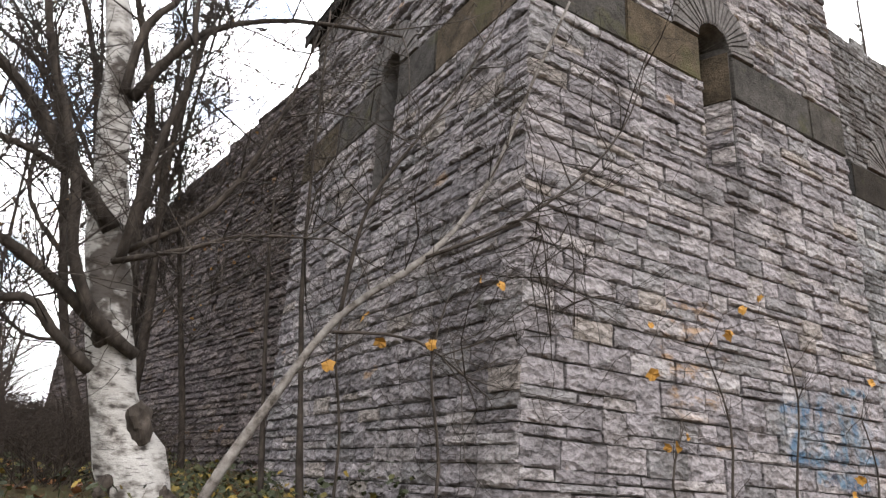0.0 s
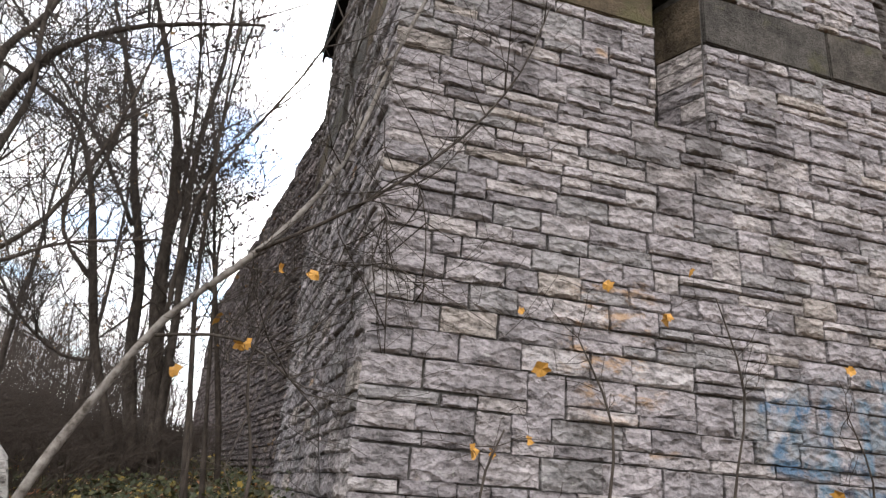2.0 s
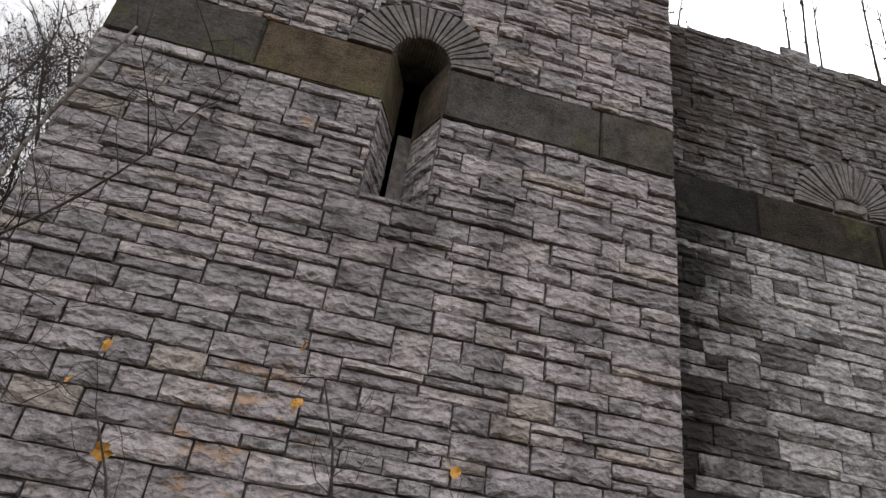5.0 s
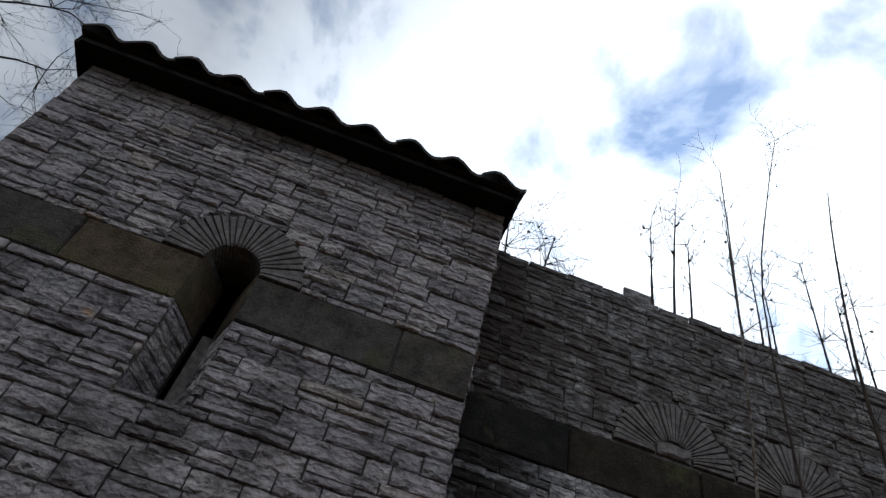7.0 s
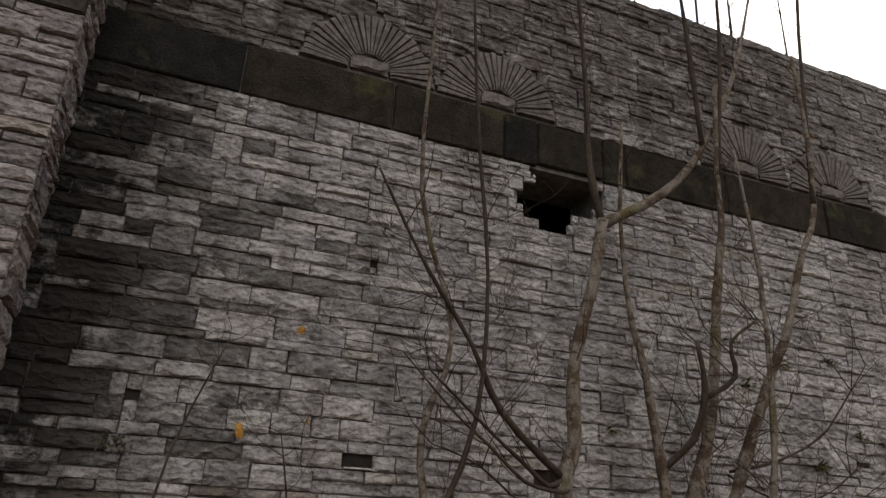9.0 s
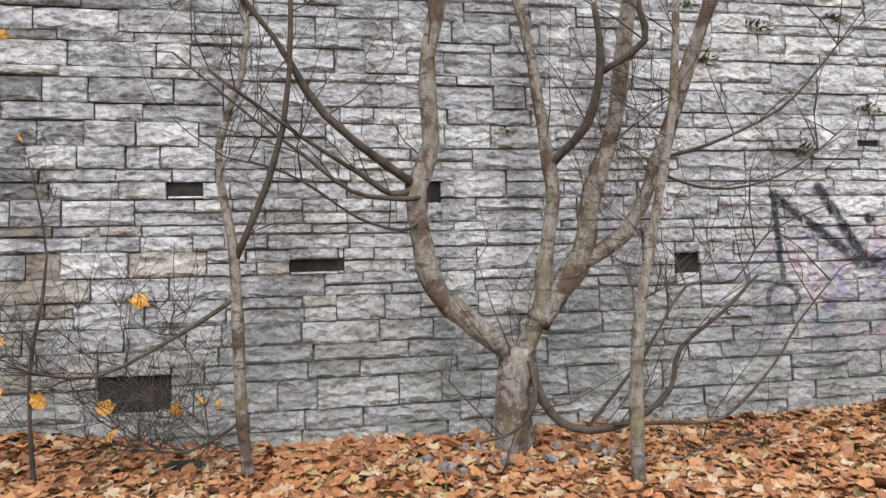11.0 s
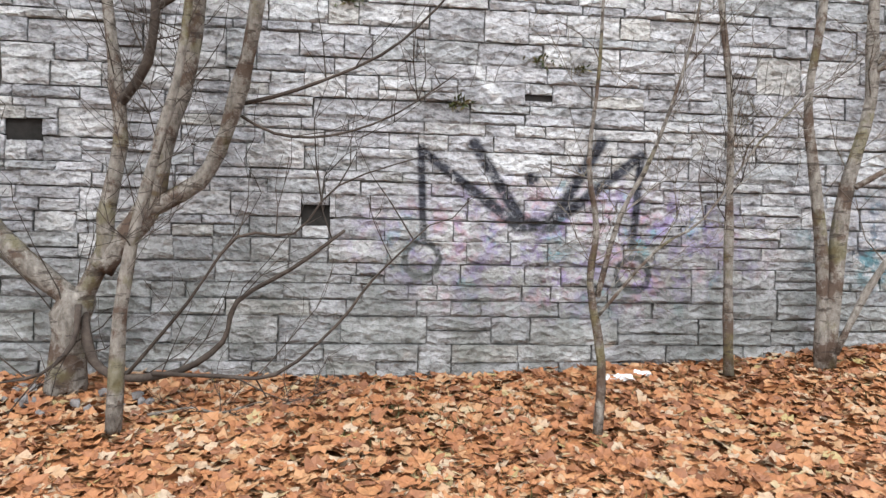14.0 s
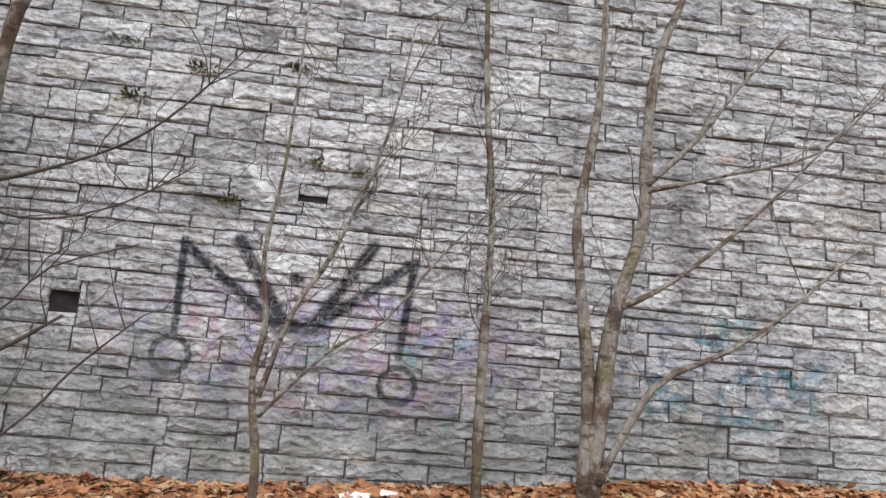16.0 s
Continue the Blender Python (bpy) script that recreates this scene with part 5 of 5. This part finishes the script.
def build_litter():
    r = random.Random(55)
    spots = []
    def bare(x, y):
        return noise.noise(Vector((x * 0.8, y * 0.8, 9)))

    for _ in range(62000):
        x, y = r.uniform(6.6, 23.0), r.uniform(-3.2, 4.28)
        edge = smooth(6.6, 9.3, x + 1.2 * noise.noise(Vector((y, x * 0.3, 1)))) * smooth(-3.2, -0.6, y + 0.8 * noise.noise(Vector((x * 0.7, 0, 2)))) * (1 - smooth(20.5, 23, x))
        if r.random() > edge or (bare(x, y) > 0.28 and r.random() < 0.5):
            continue
        spots.append((Vector((x, y, height(x, y) + r.uniform(0.02, 0.045))), r.uniform(0.06, 0.125), Vector((r.gauss(0, 0.3), r.gauss(0, 0.3) - 0.1, 1))))
    for _ in range(42000):
        x, y = r.uniform(7.6, 22.0), r.uniform(-2.4, 4.28)
        edge = smooth(7.6, 9.6, x) * smooth(-2.4, -0.4, y) * (1 - smooth(20.5, 22, x))
        if r.random() > edge or (bare(x, y) > 0.28 and r.random() < 0.6):
            continue
        spots.append((Vector((x, y, height(x, y) + r.uniform(0.012, 0.03))), r.uniform(0.08, 0.15), Vector((r.gauss(0, 0.12), r.gauss(0, 0.12) - 0.12, 1))))
    for _ in range(5000):
        x, y = r.uniform(0.0, 24), r.uniform(-8, 4.2)
        if r.random() < smooth(0.0, 8.5, x) * smooth(-8, -0.8, y):
            spots.append((Vector((x, y, height(x, y) + r.uniform(0.004, 0.05))), r.uniform(0.05, 0.115), Vector((r.gauss(0, 0.5), r.gauss(0, 0.5), 1))))
    for _ in range(1800):
        x, y = r.uniform(-6, 8.0), r.uniform(1.5, 13)
        if x > 2.7 and y > 3.7:
            continue
        spots.append((Vector((x, y, height(x, y) + r.uniform(0.004, 0.04))), r.uniform(0.06, 0.12), Vector((r.gauss(0, 0.4), r.gauss(0, 0.4), 1))))
    v, f = leaves(spots, r, 0.5)
    tagged(part("fallen_leaves", mesh_of("fallen_leaves", v, f, LEAF)), "thick carpet of orange fallen maple leaves", "leaves", kind="stuff")
    green = []
    for _ in range(14000):
        x, y = r.uniform(-6, 2.7), r.uniform(3.6, 12)
        k = noise.noise(Vector((x * 0.9, y * 0.9, 21)))
        if k < -0.05:
            continue
        green.append((Vector((x, y, height(x, y) + r.uniform(0.02, 0.12 + 0.5 * max(k, 0)))), r.uniform(0.03, 0.075), Vector((r.gauss(0, 0.7), r.gauss(0, 0.7) - 0.3, 1))))
    v, f = leaves(green, r, 0.4)
    tagged(part("weeds", mesh_of("weeds", v, f, WEED)), "low green and yellowing weeds covering the bank", "weeds", kind="stuff")
    twigs = []
    for _ in range(1300):
        x, y = r.uniform(-10, 1.6), r.uniform(6.5, 20)
        if x > 0.6 and y < 8.5:
            continue
        for _k in range(9):
            q = Vector((x + r.gauss(0, 0.25), y + r.gauss(0, 0.25), height(x, y) - 0.05))
            d = Vector((r.gauss(0, 0.7), r.gauss(0, 0.7), 1)) * (r.uniform(0.3, 0.9) if x > -0.6 else r.uniform(0.5, 1.4))
            twigs.append(([q, q + d * 0.5 + Vector((r.gauss(0, 0.08), r.gauss(0, 0.08), 0)), q + d], 0.006))
            twigs.append(([q + d * 0.5, q + d * 0.6 + Vector((r.gauss(0, 0.2), r.gauss(0, 0.2), 0.15)), q + d * 0.7 + Vector((r.gauss(0, 0.35), r.gauss(0, 0.35), 0.25))], 0.005))
    tagged(part("undergrowth", twig_mesh("undergrowth", twigs, TWIG)), "dense brown leafless undergrowth on the bank", "undergrowth", kind="stuff")
    twigs = []
    for _ in range(1100):
        x, y = r.uniform(-45, 0), r.uniform(19, 50)
        h = r.uniform(2.2, 5.0) + 0.04 * (y - 19)
        q = Vector((x, y, height(x, y) - 0.1))
        d = Vector((r.gauss(0, 0.08), r.gauss(0, 0.08), 1)) * h
        main = [q, q + d * 0.4 + Vector((r.gauss(0, 0.15), 0, 0)), q + d * 0.75, q + d]
        twigs.append((main, r.uniform(0.02, 0.045)))
        for _k in range(22):
            b = q + d * r.uniform(0.15, 0.98)
            e = Vector((r.gauss(0, 0.7), r.gauss(0, 0.7), r.uniform(0.3, 1.2)))
            twigs.append(([b, b + e * 0.5, b + e + Vector((0, 0, 0.15))], 0.011))
    tagged(part("far_woods", twig_mesh("far_woods", twigs, TWIG)), "distant thicket of bare brown trees behind the bank", "woods", kind="stuff")
    verts, faces = [], []
    for _ in range(16000):
        x, y = (r.uniform(-7, 2.6), r.uniform(3.0, 16)) if r.random() < 0.55 else (r.uniform(11, 19), r.uniform(0, 4))
        if noise.noise(Vector((x * 0.8, y * 0.8, 9))) < 0.12:
            continue
        q = Vector((x, y, height(x, y) - 0.01))
        a, h = r.uniform(0, math.tau), r.uniform(0.06, 0.3 if x < 3 else 0.12)
        s = Vector((math.cos(a), math.sin(a), 0)) * 0.006
        d = Vector((r.gauss(0, 0.4), r.gauss(0, 0.4), 1.0)).normalized() * h
        k = len(verts)
        verts += [q - s, q + s, q + d * 0.6 + s * 0.6, q + d * 0.6 - s * 0.6, q + d + Vector((d.x, d.y, -0.3 * h)) * 0.4]
        faces += [(k, k + 1, k + 2, k + 3), (k + 3, k + 2, k + 4)]
    tagged(part("grass", mesh_of("grass", verts, faces, GRASS)), "sparse green and straw-coloured grass tufts on the bank", "grass", kind="stuff")


def build_debris():
    """Litter on the leaves: a crumpled bag, a fallen branch, stones at the tree's foot."""
    r = random.Random(91)
    bm = bmesh.new()
    bmesh.ops.create_icosphere(bm, subdivisions=3, radius=0.085)
    for v in bm.verts:
        k = noise.noise(v.co * 22) * 0.03 + noise.noise(v.co * 50) * 0.018
        v.co = Vector((v.co.x * 1.5, v.co.y * 0.9, max(v.co.z * 0.35, -0.01))) + v.normal * k
    me = bpy.data.meshes.new("plastic_bag")
    bm.to_mesh(me)
    bm.free()
    me.materials.append(PLASTIC)
    bag = new("plastic_bag", me)
    bag.location = (15.55, 4.0, height(15.55, 4.0) + 0.03)
    tagged(bag, "crumpled white plastic bag lying on fallen leaves", "litter")
    for n_, (x, y, s) in enumerate(((9.9, 3.9, 0.09), (18.1, 2.9, 0.05), (15.75, 4.1, 0.06))):
        bm = bmesh.new()
        bmesh.ops.create_icosphere(bm, subdivisions=2, radius=s)
        for v in bm.verts:
            v.co = Vector((v.co.x * 1.6, v.co.y, max(v.co.z * 0.4, -0.01))) + v.normal * noise.noise(v.co * 30 + Vector((n_, 0, 0))) * 0.03
        me = bpy.data.meshes.new("wrapper")
        bm.to_mesh(me)
        bm.free()
        me.materials.append(SHADE_AND_PLASTIC_BLACK if n_ == 0 else PLASTIC)
        ob = new("crumpled_wrapper", me)
        ob.location = (x, y, height(x, y) + 0.03)
        tagged(ob, "crumpled black plastic scrap on the leaves" if n_ == 0 else "crumpled pale plastic wrapper on the leaves", "litter")
    pts = [(x, y, height(x, y) + 0.045) for x, y in ((12.5, 3.5), (12.72, 3.62), (12.9, 3.55), (13.1, 3.72), (13.25, 3.68), (13.5, 3.85))]
    tree("fallen_branch", [(pts, 0.014, 0.005)], 93, "fallen grey branch lying among leaves", dict(count=14, length=0.4, radius=0.004, levels=2, up=0.1), category="branch")
    for i in range(26):
        a, d = r.uniform(0, math.tau), r.uniform(0.14, 0.5)
        x, y, s = 11.9 + d * math.cos(a) * 1.4, 3.75 + d * math.sin(a) * 0.6, r.uniform(0.015, 0.045)
        bm = bmesh.new()
        bmesh.ops.create_icosphere(bm, subdivisions=1, radius=s)
        for v in bm.verts:
            v.co *= r.uniform(0.7, 1.2)
        me = bpy.data.meshes.new("pebble")
        bm.to_mesh(me)
        bm.free()
        me.materials.append(VOUSSOIR)
        ob = new("pebble", me)
        ob.location = (x, y, height(x, y) + s * 0.5 + 0.03)
        tagged(ob, "small grey rubble stone at the foot of the tree", "stone", "rubble round the forked tree")


def build_tufts():
    """Small dark plants rooted in the joints of the wall."""
    r = random.Random(64)
    for x, z, size in TUFTS:
        verts, faces = [], []
        for _ in range(38):
            q = Vector((x + r.gauss(0, size * 0.5), WY - 0.02, z + r.gauss(0, size * 0.12)))
            d = Vector((r.gauss(0, 0.6), -r.uniform(0.3, 1.0), r.uniform(-0.9, 0.7))).normalized() * size * r.uniform(0.5, 1.1)
            s = Vector((r.uniform(-1, 1), 0, r.uniform(-1, 1))).normalized() * 0.007
            k = len(verts)
            verts += [q - s, q + s, q + d * 0.6 + s * 1.3, q + d * 0.6 - s * 1.3, q + d]
            faces += [(k, k + 1, k + 2, k + 3), (k + 3, k + 2, k + 4)]
        tagged(part("wall_fern", mesh_of("wall_fern", verts, faces, GRASS)), "small dark green plant growing from a wall joint", "plant", "plants in the wall joints")


build_trees()
build_tufts()
build_litter()
build_debris()
build_roof()
build_pier()
build_wall()
build_wing()
